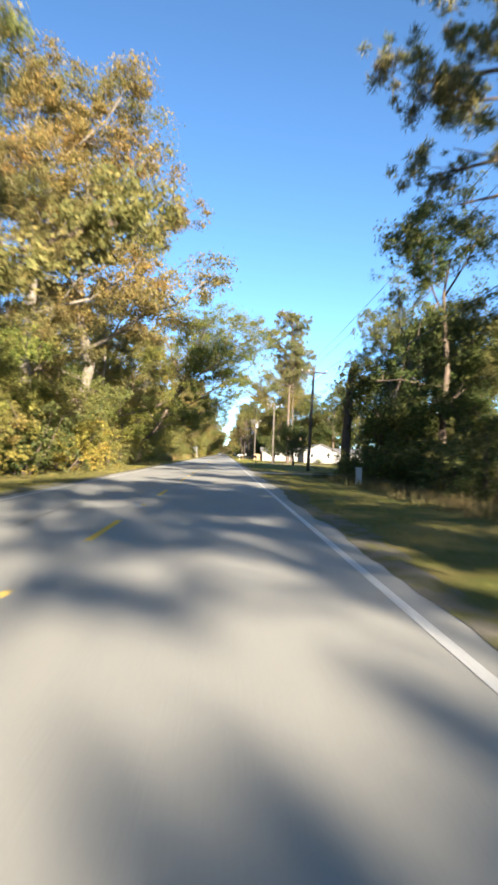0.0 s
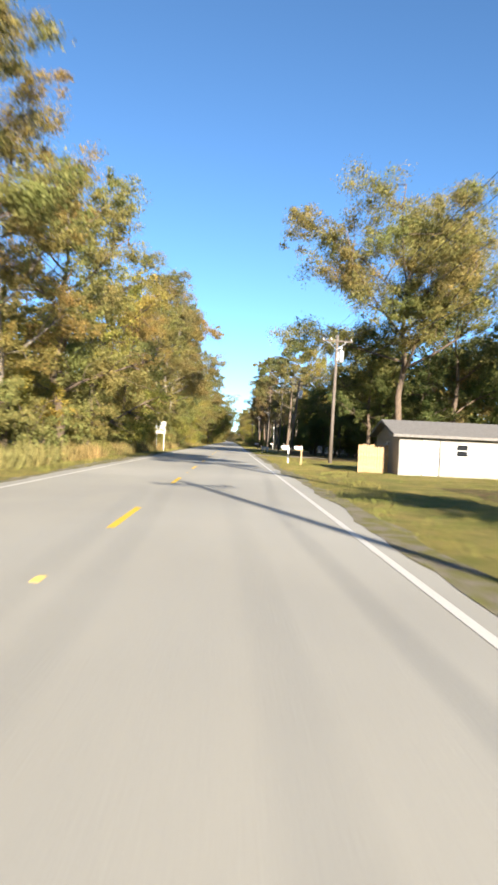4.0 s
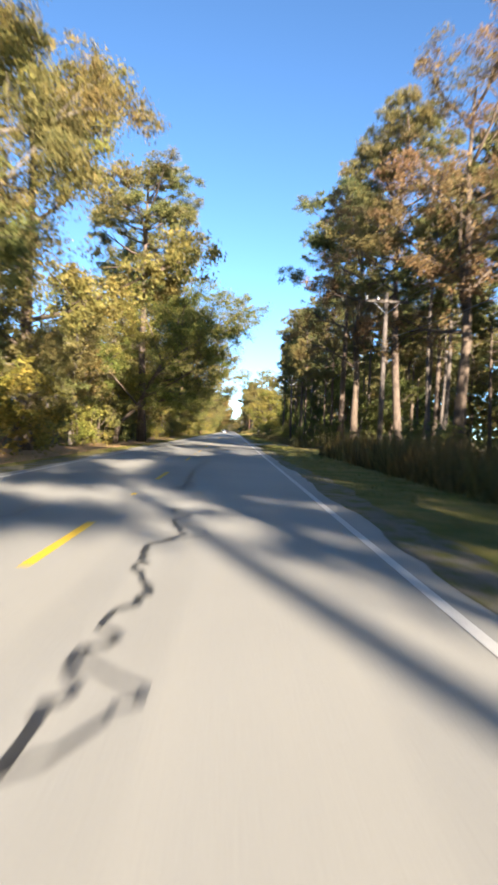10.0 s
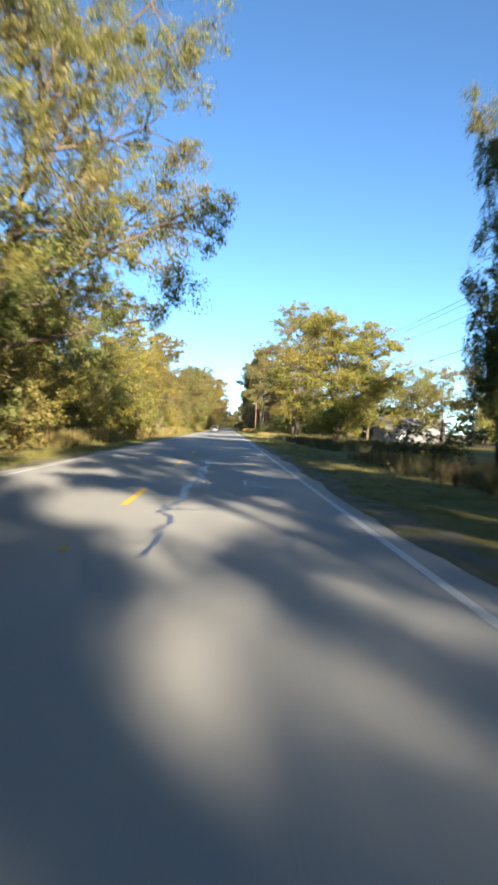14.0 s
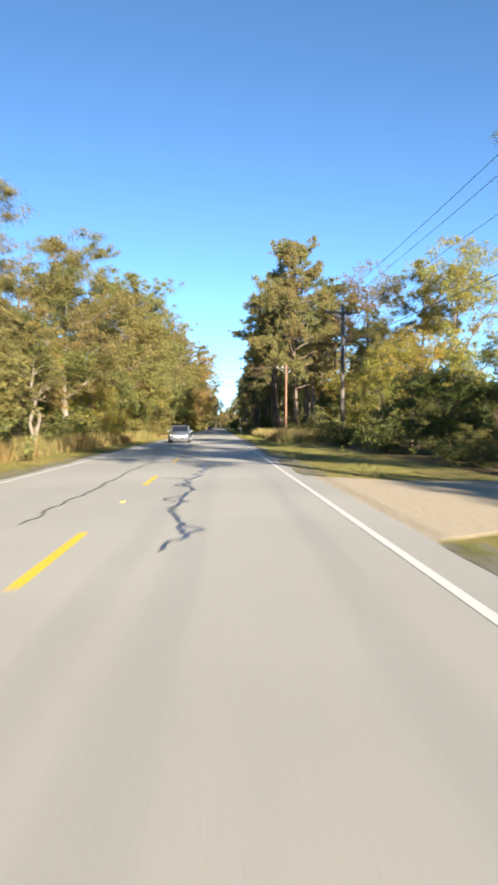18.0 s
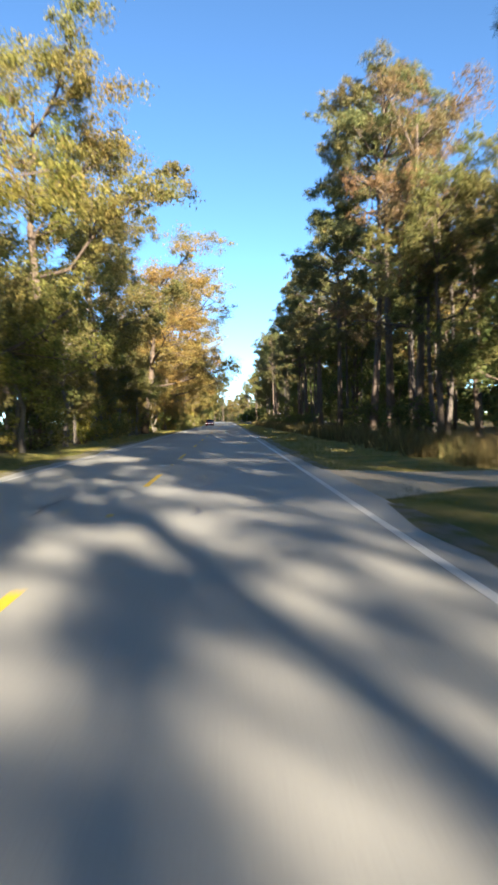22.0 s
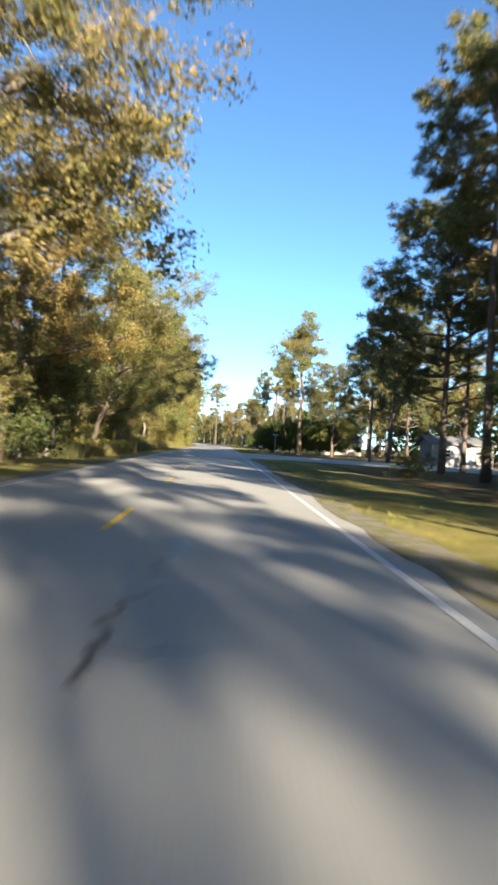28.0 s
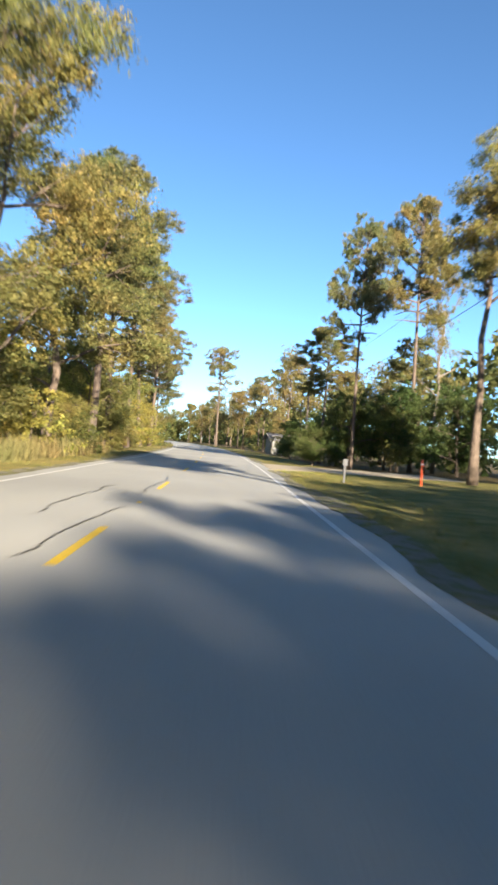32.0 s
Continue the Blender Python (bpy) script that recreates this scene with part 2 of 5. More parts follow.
RED = plain_mat("orange_red_plastic", (0.6, 0.09, 0.04), (0.72, 0.14, 0.06), 6.0, 0.5)
SIGN_BACK = plain_mat("bare_aluminium_sign_back", (0.3, 0.3, 0.285), (0.42, 0.415, 0.39), 6.0, 0.5, 0.5, 0.3)
GREEN_SIGN = plain_mat("green_sign_sheeting", (0.01, 0.13, 0.07), (0.015, 0.17, 0.09), 6.0, 0.4)
FENCE_WOOD = plain_mat("tan_fence_boards", (0.28, 0.18, 0.1), (0.45, 0.31, 0.18), 9.0, 0.85)


# ---- mesh helpers ----
def mesh_of(name, verts, faces, mat, smooth=False):
    me = bpy.data.meshes.new(name)
    me.from_pydata([tuple(v) for v in verts], [], [tuple(f) for f in faces])
    me.materials.append(mat)
    if smooth:
        me.polygons.foreach_set("use_smooth", [True] * len(me.polygons))
    return me


def leaf_mesh(name, tri, mat):
    """tri: n x 3 x 3 corners of separate small leaves."""
    n = len(tri)
    me = bpy.data.meshes.new(name)
    me.vertices.add(3 * n)
    me.vertices.foreach_set("co", np.asarray(tri, np.float32).ravel())
    me.loops.add(3 * n)
    me.loops.foreach_set("vertex_index", np.arange(3 * n, dtype=np.int32))
    me.polygons.add(n)
    me.polygons.foreach_set("loop_start", np.arange(0, 3 * n, 3, dtype=np.int32))
    me.polygons.foreach_set("loop_total", np.full(n, 3, np.int32))
    me.materials.append(mat)
    me.update(calc_edges=True)
    return me


def under(name, me, parent, label=""):
    ob = new(name, me)
    ob.parent = parent
    return tagged(ob, label)


def part(name, bm, mat, parent, label="", at=None, smooth=False):
    me = bpy.data.meshes.new(name)
    bm.to_mesh(me)
    bm.free()
    me.materials.append(mat)
    if smooth:
        me.polygons.foreach_set("use_smooth", [True] * len(me.polygons))
    ob = new(name, me)
    ob.parent = parent
    if at is not None:
        ob.matrix_local = at
    return tagged(ob, label)


def box_bm(x0, x1, y0, y1, z0, z1, bevel=0.0):
    bm = bmesh.new()
    bmesh.ops.create_cube(bm, size=1)
    bmesh.ops.scale(bm, vec=(x1 - x0, y1 - y0, z1 - z0), verts=bm.verts)
    bmesh.ops.translate(bm, vec=((x0 + x1) / 2, (y0 + y1) / 2, (z0 + z1) / 2), verts=bm.verts)
    if bevel:
        bmesh.ops.bevel(bm, geom=bm.edges[:], offset=bevel, segments=2, affect="EDGES")
    return bm


def tube_data(points, radii, sides=7, verts=None, faces=None):
    verts = [] if verts is None else verts
    faces = [] if faces is None else faces
    base = len(verts)
    pts = [Vector(p) for p in points]
    for i, p in enumerate(pts):
        d = (pts[min(i + 1, len(pts) - 1)] - pts[max(i - 1, 0)]).normalized()
        a = d.cross(Vector((0.31, 0.95, 0.05))).normalized()
        b = d.cross(a)
        for s in range(sides):
            g = 2 * math.pi * s / sides
            verts.append(p + (a * math.cos(g) + b * math.sin(g)) * radii[i])
    for i in range(len(pts) - 1):
        for s in range(sides):
            q = base + i * sides
            faces.append((q + s, q + (s + 1) % sides, q + sides + (s + 1) % sides, q + sides + s))
    faces.append(tuple(base + s for s in range(sides))[::-1])
    faces.append(tuple(base + (len(pts) - 1) * sides + s for s in range(sides)))
    return verts, faces


def thing(name, label, category, at, group="", kind=""):
    ob = new(name)
    ob.empty_display_size = 0.3
    ob.matrix_basis = at
    return tagged(ob, label, category, group, kind)


# ---- the road's line: straight, then a slow bend to the left ----
BEND, RADIUS = 945.0, 1250.0


def line_x(y):
    """Sideways shift of the road's centre at y."""
    s = max(0.0, y - BEND)
    return -s * s / (2 * RADIUS)


def ribbon(name, x0, x1, y0, y1, z, mat, step=12.0, parent=None, jitter=0.0, rng=None):
    n = max(1, int((y1 - y0) / step))
    v, f = [], []
    for i in range(n + 1):
        y = y0 + (y1 - y0) * i / n
        j = rng.uniform(-jitter, jitter) if jitter else 0
        v += [(line_x(y) + x0 + j, y, z), (line_x(y) + x1 + j, y, z)]
    for i in range(n):
        f.append((2 * i, 2 * i + 1, 2 * i + 3, 2 * i + 2))
    ob = new(name, mesh_of(name, v, f, mat))
    ob.parent = parent
    return ob


LANE = 3.61
Y_BACK, Y_END = -160.0, 1320.0
road = ribbon("road", -LANE - 0.59, LANE + 0.59, Y_BACK, Y_END, 0.0, ASPHALT)
tagged(road, "worn pale grey asphalt two-lane road with sealed cracks", "road", kind="structure")


def ground_sheet():
    xs = [-1500, -400, -120, -60, -30, -18, -12, -9, -7.2, -5.8, -4.9, -4.15, 4.15, 4.9, 5.8, 7.2, 9, 12, 18, 30, 60, 120, 400, 1500]
    zs = [0, 0, 0, 0, 0, 0, 0.0, -0.012, -0.012, -0.012, -0.012, -0.012, -0.012, -0.012, -0.012, -0.012, -0.012, -0.01, 0, 0, 0, 0, 0, 0]
    ys = [-1500, -500] + [Y_BACK + 12 * i for i in range(int((Y_END + 60 - Y_BACK) / 12))] + [1800, 3500]
    rng = random.Random(3)
    v, f = [], []
    for y in ys:
        for x, z in zip(xs, zs):
            w = 1.0 if abs(x) < 60 else 0.0
            v.append((x + w * line_x(min(y, 1400)), y, z + (rng.uniform(-0.004, 0.0) if 5 < abs(x) < 60 else 0)))
    k = len(xs)
    for j in range(len(ys) - 1):
        for i in range(k - 1):
            a = j * k + i
            f.append((a, a + 1, a + k + 1, a + k))
    me = mesh_of("ground", v, f, GROUND, True)
    me.materials.append(LITTER)
    for p in me.polygons:
        yard = 0 < p.center.x < 36 and (60 < p.center.y < 100 or 140 < p.center.y < 176 or 924 < p.center.y < 954 or 236 < p.center.y < 262 or 440 < p.center.y < 520)
        if abs(p.center.x - line_x(p.center.y)) > 9.0 and not yard:
            p.material_index = 1
    return tagged(new("ground", me), "mown grass verges with leaf litter under the trees", "ground", kind="structure")


ground_sheet()


def road_shoulder(side, y0, y1, seed):
    """Crumbled, uneven border between asphalt and turf."""
    rng = random.Random(seed)
    v, f, y, a, b = [], [], y0, 0.12, 0.3
    while y < y1:
        a = min(max(a + rng.uniform(-0.09, 0.09), 0.0), 0.26)
        b = min(max(b + rng.uniform(-0.16, 0.16), 0.12), 0.62)
        v += [(line_x(y) + side * (LANE + 0.3 + a), y, 0.005), (line_x(y) + side * (LANE + 0.6 + b), y, 0.003)]
        y += rng.uniform(0.35, 0.9)
    for i in range(len(v) // 2 - 1):
        q = (2 * i, 2 * i + 1, 2 * i + 3, 2 * i + 2)
        f.append(q if side > 0 else q[::-1])
    tagged(new("shoulder", mesh_of("shoulder", v, f, SHOULDER)), "crumbled gravel and turf along the asphalt's edge", "road shoulder", kind="structure")


MOUTHS = ((51.5, 3.2), (101.5, 3.4), (186.5, 4.1), (247.5, 4.4), (277.5, 3.1), (359.5, 3.2), (507, 3.1), (537, 5.4), (650, 3.4), (879, 20), (956, 5.9))
edges = [-20.0] + [v for y, w in MOUTHS for v in (y - w, y + w)] + [1010.0]
for s in range(0, len(edges), 2):
    road_shoulder(1, edges[s], edges[s + 1], 60 + s)
road_shoulder(-1, -20, 1010, 62)

# painted lines
for s, nm in ((1, "edge_line"), (-1, "edge_line")):
    tagged(ribbon(nm, s * LANE - 0.055, s * LANE + 0.055, Y_BACK, 853 if s > 0 else Y_END, 0.004, WHITE_LINE), "worn white edge line on asphalt", "road marking", kind="structure")
tagged(ribbon("edge_line", LANE - 0.055, LANE + 0.055, 884, Y_END, 0.004, WHITE_LINE), "worn white edge line on asphalt", "road marking", kind="structure")


# ---- trees ----
def unit_dirs(rs, n):
    v = rs.normal(size=(n, 3))
    return v / np.linalg.norm(v, axis=1, keepdims=True)


def leaves_at(rs, centres, radii, per, size, slim=1.0, droop=0.0, flat=1.0, heart=0.12):
    """Small three-cornered leaves scattered in soft clumps."""
    c = np.repeat(np.asarray(centres), per, axis=0)
    r = np.repeat(np.asarray(radii), per)[:, None]
    n = len(c)
    d = unit_dirs(rs, n)
    d[:, 2] *= flat
    p = c + d * r * rs.uniform(0.15, 1.0, (n, 1)) ** 0.6
    p[:, 2] -= droop * rs.uniform(0, 1, n) * r[:, 0]
    s = size * rs.uniform(0.6, 1.35, (n, 1))
    inner = rs.uniform(0, 1, (n, 1)) < heart
    p = np.where(inner, c + (p - c) * 0.45, p)
    s = np.where(inner, s * 1.25, s)
    if slim < 0.5:  # needles stand out from the twig
        a = unit_dirs(rs, n) + d * 0.7
    else:  # blades lie face outwards
        a = np.cross(d + np.array((0, 0, 0.25)) + unit_dirs(rs, n) * 0.75, unit_dirs(rs, n))
    a /= np.linalg.norm(a, axis=1, keepdims=True) + 1e-6
    b = np.cross(a, unit_dirs(rs, n) if slim < 0.5 else d + unit_dirs(rs, n) * 0.5)
    b /= np.linalg.norm(b, axis=1, keepdims=True) + 1e-6
    w = np.where(inner, 0.9, slim)
    t = np.stack([p - a * s * 0.5 - b * s * 0.42 * w, p + a * s * 0.65, p - a * s * 0.35 + b * s * 0.42 * w], 1)
    return t


def sprays(rs, centres, sizes, k):
    """Splits each tuft into k smaller, flattened sprays with air between them."""
    c, r = np.repeat(np.asarray(centres, float), k, axis=0), np.repeat(np.asarray(sizes, float), k)
    d = unit_dirs(rs, len(c)) * np.array((1.0, 1.0, 0.75))
    return c + d * (r * rs.uniform(0.25, 0.95, len(c)))[:, None], r * rs.uniform(0.3, 0.54, len(c))


def needles_at(rs, centres, radii, per, size, slim=0.16):
    """Long thin needles standing out from the end of a twig, more of them upwards."""
    c, r = np.repeat(np.asarray(centres), per, axis=0), np.repeat(np.asarray(radii), per)[:, None]
    d = unit_dirs(rs, len(c)) + np.array((0, 0, 0.25))
    d /= np.linalg.norm(d, axis=1, keepdims=True)
    p = c + d * r * rs.uniform(0.1, 1.0, (len(c), 1)) ** 0.7 * np.array((1, 1, 0.8))
    a = d + unit_dirs(rs, len(c)) * 0.7
    a /= np.linalg.norm(a, axis=1, keepdims=True)
    b = np.cross(a, unit_dirs(rs, len(c)))
    b /= np.linalg.norm(b, axis=1, keepdims=True) + 1e-6
    s = size * rs.uniform(0.65, 1.3, (len(c), 1))
    return np.stack([p - a * s * 0.5 - b * s * slim, p - a * s * 0.5 + b * s * slim, p + a * s * 0.6], 1)


def limb(rs, start, direction, length, r0, r1, bend, n=4):
    pts, rad = [Vector(start)], [r0]
    d = Vector(direction).normalized()
    for i in range(n):
        d = (d + Vector(rs.normal(size=3) * bend) + Vector((0, 0, 0.06))).normalized()
        pts.append(pts[-1] + d * length / n)
        rad.append(r0 + (r1 - r0) * (i + 1) / n)
    return pts, rad


def limbs_apart(v, f, nv, nf, bark):
    """The trunk, which is the first tube, and all the limbs and twigs on it."""
    return mesh_of("trunk", v[:nv], f[:nf], bark, True), mesh_of("branchwork", v[nv:], [tuple(i - nv for i in q) for q in f[nf:]], bark, True)


def broadleaf(seed, h, spread, clear, per, leaf_size, leaf, bark, limbs=8, clump=1.5, lean=(0.0, 0.0), fill=1.0, reach=2.0, gather=2):
    """A deciduous tree: tapered trunk, forked limbs, clumps of leaves at their ends."""
    rs = np.random.RandomState(seed)
    v, f = [], []
    top = Vector((lean[0] * 0.6, lean[1] * 0.6, h * 0.72))
    pts = [Vector((0, 0, -0.3))] + [top * (i / 6) + Vector(rs.normal(size=3) * 0.16) for i in range(1, 7)]
    pts[1].x, pts[1].y = pts[1].x * 0.3, pts[1].y * 0.3
    r0 = 0.011 * h + 0.05
    rad = [r0 * 1.35] + [r0 * (1 - 0.13 * i) for i in range(1, 7)]
    tube_data(pts, rad, 8, v, f)
    nv, nf = len(v), len(f)
    centres, sizes, twigs = [], [], []
    for i in range(limbs):
        k = clear + (0.98 - clear) * (i + 0.5) / limbs
        k = min(k, 0.99)
        s = top * k + Vector((0, 0, 0))
        g = 2.4 * i + rs.uniform(0, 0.9)
        up = rs.uniform(0.15, 0.8) + 0.8 * max(0, k - 0.6)
        d = Vector((math.cos(g), math.sin(g), up)) + Vector((lean[0], lean[1], 0)) * 0.08
        length = spread * rs.uniform(0.8, 1.02) * (1.05 - 0.5 * max(0, k - 0.5))
        p, r = limb(rs, s, d, length, r0 * 0.42 * (1.1 - 0.5 * k), 0.03, 0.16)
        tube_data(p, r, 5, v, f)
        for q in (1, 2, 3, 4):
            for e in range(2 if q < 4 else 1):
                dd = (p[min(q + 1, 4)] - p[q - 1]).normalized() + Vector(rs.normal(size=3) * 0.7)
                pp, rr = limb(rs, p[q], dd, spread * rs.uniform(0.22, 0.42), 0.04, 0.012, 0.2, 3)
                twigs.append((len(centres), p[q]))
                centres.append(pp[-1])
                sizes.append(clump * rs.uniform(0.6, 1.2))
                if rs.uniform() < 0.5 * fill:
                    centres.append(pp[1] + Vector(rs.normal(size=3) * 0.5))
                    sizes.append(clump * rs.uniform(0.5, 0.9))
    for i in range(int(6 * fill) + 2):
        centres.append(top + Vector((rs.normal() * spread * 0.25, rs.normal() * spread * 0.25, rs.uniform(0, h * 0.24))))
        sizes.append(clump * rs.uniform(0.7, 1.1))
    cc, ss = np.array([tuple(c) for c in centres]), np.array(sizes)
    for turn in range(gather):  # stray tufts close up with their neighbours
        dist = np.linalg.norm(cc[:, None] - cc[None], axis=2)
        near = np.argsort(dist, axis=1)[:, 1:6]
        gap = np.take_along_axis(dist, near, 1)[:, -1]
        lone = gap > 1.35 * np.median(gap)
        cc = np.where(lone[:, None], cc * 0.5 + cc[near].mean(axis=1) * 0.5, cc)
    axis = cc[:, 2:] / top.z * np.array((top.x, top.y))
    out = np.linalg.norm(cc[:, :2] - axis, axis=1, keepdims=True) + 1e-6
    most = np.where(out > reach * spread, reach * spread + (out - reach * spread) * 0.3, out)
    cc[:, :2] = axis + (cc[:, :2] - axis) * most / out
    for i, foot in twigs:  # every tuft hangs on a twig
        tip = Vector(cc[i])
        mid = foot.lerp(tip, 0.55) + Vector(rs.normal(size=3) * 0.12)
        tube_data([foot, mid, tip, tip + (tip - mid) * 0.6], [0.045, 0.028, 0.016, 0.006], 3, v, f)
    sc, sr = sprays(rs, cc, ss, 7)
    tri = leaves_at(rs, sc, sr, max(4, int(per * 0.58)), leaf_size * 0.48, 0.74, 0.35, 0.75, 0.14)
    return *limbs_apart(v, f, nv, nf, bark), leaf_mesh("crown", tri, leaf)


def pine(seed, h, spread, clear, dense, needle, leaf, bark, whorls=10, slim=0.1):
    """A tall pine: long bare trunk and a domed crown of dense, flattened needle pads at the ends of upturned limbs."""
    rs = np.random.RandomState(seed)
    v, f = [], []
    bend = Vector((rs.normal() * 0.4, rs.normal() * 0.4, 0))
    pts = [Vector((bend.x * math.sin(i / 8 * 3), bend.y * math.sin(i / 8 * 2), -0.3 + (h - 0.3) * i / 8)) for i in range(9)]
    r0 = 0.0105 * h + 0.05
    tube_data(pts, [r0 * 1.25] + [r0 * (1 - 0.1 * i) for i in range(1, 9)], 9, v, f)
    nv, nf = len(v), len(f)
    pads, sizes = [], []
    for i in range(whorls):
        u = i / (whorls - 1)
        k = clear + (0.94 - clear) * u
        q = min(7, int(k * 8))
        s = pts[q].lerp(pts[q + 1], k * 8 - q)
        prof = 0.56 + 0.44 * math.sin(math.pi * (0.12 + 0.86 * u))
        for j in range(3 + i % 2):
            g = 2.1 * i + j * (1.95 if i % 2 else 2.1) + rs.uniform(-0.5, 0.5)
            length = spread * prof * rs.uniform(0.6, 1.12)
            d = Vector((math.cos(g), math.sin(g), -0.05 + 0.7 * u + rs.uniform(-0.12, 0.22)))
            p, r = limb(rs, s, d, length, 0.03 + 0.016 * length, 0.018, 0.13)
            tube_data(p, r, 4, v, f)
            if i < 2 and rs.uniform() < 0.45:  # a dead lower limb
                continue
            wide = min(1.35, max(0.5, length * rs.uniform(0.27, 0.38)))
            pads.append(p[4] + Vector((0, 0, 0.15)))
            sizes.append(wide)
            for e in (-1, 1):
                if rs.uniform() < 0.85:
                    tip = p[3] + Vector((-d.y, d.x, 0.12)).normalized() * e * length * rs.uniform(0.24, 0.42) + d * length * rs.uniform(-0.1, 0.1)
                    tube_data([p[2], p[3].lerp(tip, 0.5) + Vector((0, 0, -0.08)), tip], [0.03, 0.02, 0.01], 3, v, f)
                    pads.append(tip)
                    sizes.append(wide * rs.uniform(0.6, 0.9))
            if rs.uniform() < 0.75:
                pads.append(p[2] + Vector((0, 0, 0.25)))
                sizes.append(wide * rs.uniform(0.5, 0.75))
    for i in range(5):
        pads.append(Vector((rs.normal() * spread * 0.13, rs.normal() * spread * 0.13, h * rs.uniform(0.94, 1.0))))
        sizes.append(0.2 * spread * rs.uniform(0.8, 1.1))
    c, r = np.repeat(np.array([tuple(p) for p in pads]), 11, axis=0), np.repeat(np.array(sizes), 11)
    d = unit_dirs(rs, len(c)) * np.array((1.0, 1.0, 0.5))
    c = c + d * (r * rs.uniform(0.25, 1.2, len(c)))[:, None]
    tuft = r * rs.uniform(0.28, 0.46, len(c))
    per = np.maximum(4, (dense * (tuft / 0.36) ** 2).astype(int))
    tri = needles_at(rs, np.repeat(c, per, axis=0), np.repeat(tuft, per), 1, needle, slim)
    return *limbs_apart(v, f, nv, nf, bark), leaf_mesh("crown", tri, leaf)


def shrub(seed, h, spread, per, leaf_size, leaf, bark):
    rs = np.random.RandomState(seed)
    v, f = [], []
    centres, sizes = [], []
    for i in range(6):
        g = i * 1.05 + rs.uniform(0, 0.6)
        d = Vector((math.cos(g) * 0.5, math.sin(g) * 0.5, 1))
        p, r = limb(rs, (math.cos(g) * 0.2, math.sin(g) * 0.2, -0.1), d, h * rs.uniform(0.7, 1.0), 0.05, 0.012, 0.2)
        tube_data(p, r, 4, v, f)
        for m in (1, 2, 3, 4):
            for e in range(3):
                centres.append(p[m] + Vector((rs.normal() * spread * 0.33, rs.normal() * spread * 0.33, rs.normal() * 0.25)))
                sizes.append(rs.uniform(0.4, 0.8))
    sc, sr = sprays(rs, [tuple(c) for c in centres], sizes, 4)
    tri = leaves_at(rs, sc, sr * 1.15, int(per * 0.9), leaf_size * 0.55, 0.64, 0.2, 0.8)
    tri[:, :, 2] = np.maximum(tri[:, :, 2], 0.02)
    return mesh_of("stem", v, f, bark, True), leaf_mesh("foliage", tri, leaf)


KIT = {}


def kit(key, name, label, category, meshes, group, height, parts=("trunk", "branchwork", "crown")):
    KIT[key] = dict(name=name, label=label, category=category, meshes=meshes, group=group, height=height, parts=parts)


for i in range(3):
    kit(f"olive{i}", "deciduous_tree", "tall leafy tree in olive green autumn foliage", "tree",
        broadleaf(10 + i, 20, 6.0, 0.22, 145, 0.25, LEAF["olive"], BARK, 9, 1.55), "roadside trees", 20)
    kit(f"rust{i}", "deciduous_tree", "tall autumn tree with thinning orange-brown leaves", "tree",
        broadleaf(20 + i, 21, 6.0, 0.25, 190, 0.215, LEAF["rust"], BARK_PALE, 9, 1.5), "roadside trees", 21)
    kit(f"pine{i}", "pine_tree", "tall pine with bare trunk and layered needle crown", "tree",
        pine(30 + i, 22, 4.6, (0.5, 0.6, 0.45)[i], 52, 0.25, LEAF["pine"], BARK_PINE, (10, 8, 11)[i]), "roadside pines", 22)
for i in range(2):
    kit(f"yellow{i}", "deciduous_tree", "bright yellow-green autumn tree beside the road", "tree",
        broadleaf(40 + i, 15, 5.5, 0.1, 85, 0.25, LEAF["yellow"], BARK, 9, 1.5), "roadside trees", 15)
    kit(f"dark{i}", "evergreen_oak", "dark green broadleaf tree in shade at the road's edge", "tree",
        broadleaf(50 + i, 17, 5.5, 0.08, 90, 0.28, LEAF["green"], BARK, 9, 1.6), "roadside trees", 17)
    kit(f"bare{i}", "pale_limbed_tree", "tall tree with pale bark and sparse yellow leaves", "tree",
        broadleaf(60 + i, 25, 6.5, 0.35, 54, 0.25, LEAF["olive"], BARK_PALE, 10, 1.2, fill=0.4), "roadside trees", 25)
    kit(f"backpine{i}", "pine_tree", "slender forest pine behind the roadside trees", "tree",
        pine(70 + i, 21, 4.0, 0.56, 22, 0.4, LEAF["pine"], BARK_PINE, 8, 0.13), "forest trees", 21)
    kit(f"back{i}", "deciduous_tree", "forest tree with olive-brown leaves in the second row", "tree",
        broadleaf(80 + i, 18, 5.5, 0.2, 34, 0.45, LEAF["olive" if i else "rust"], BARK, 7, 1.6), "forest trees", 18)
    kit(f"shrub{i}", "shrub", "dense green and yellow shrub along the forest edge", "shrub",
        shrub(90 + i, 3.4, 2.6, 20, 0.24, LEAF["olive" if i else "green"], BARK), "roadside shrubs", 3.4, ("stem", "foliage"))
kit("shruby", "shrub", "bright yellow-green sapling thicket at the forest edge", "shrub",
    shrub(97, 3.4, 2.6, 22, 0.26, LEAF["yellow"], BARK), "roadside shrubs", 3.4, ("stem", "foliage"))
kit("oak", "spreading_oak", "spreading oak with long limbs reaching over the road", "tree",
    broadleaf(101, 17, 9.5, 0.28, 165, 0.22, LEAF["lime"], BARK, 15, 1.7, lean=(9.0, 0.0)), "roadside trees", 17)
kit("round", "broad_oak", "broad round-crowned oak with a thick trunk", "tree",
    broadleaf(102, 21, 9.6, 0.38, 190, 0.26, LEAF["olive"], BARK, 16, 2.1), "yard trees", 21)
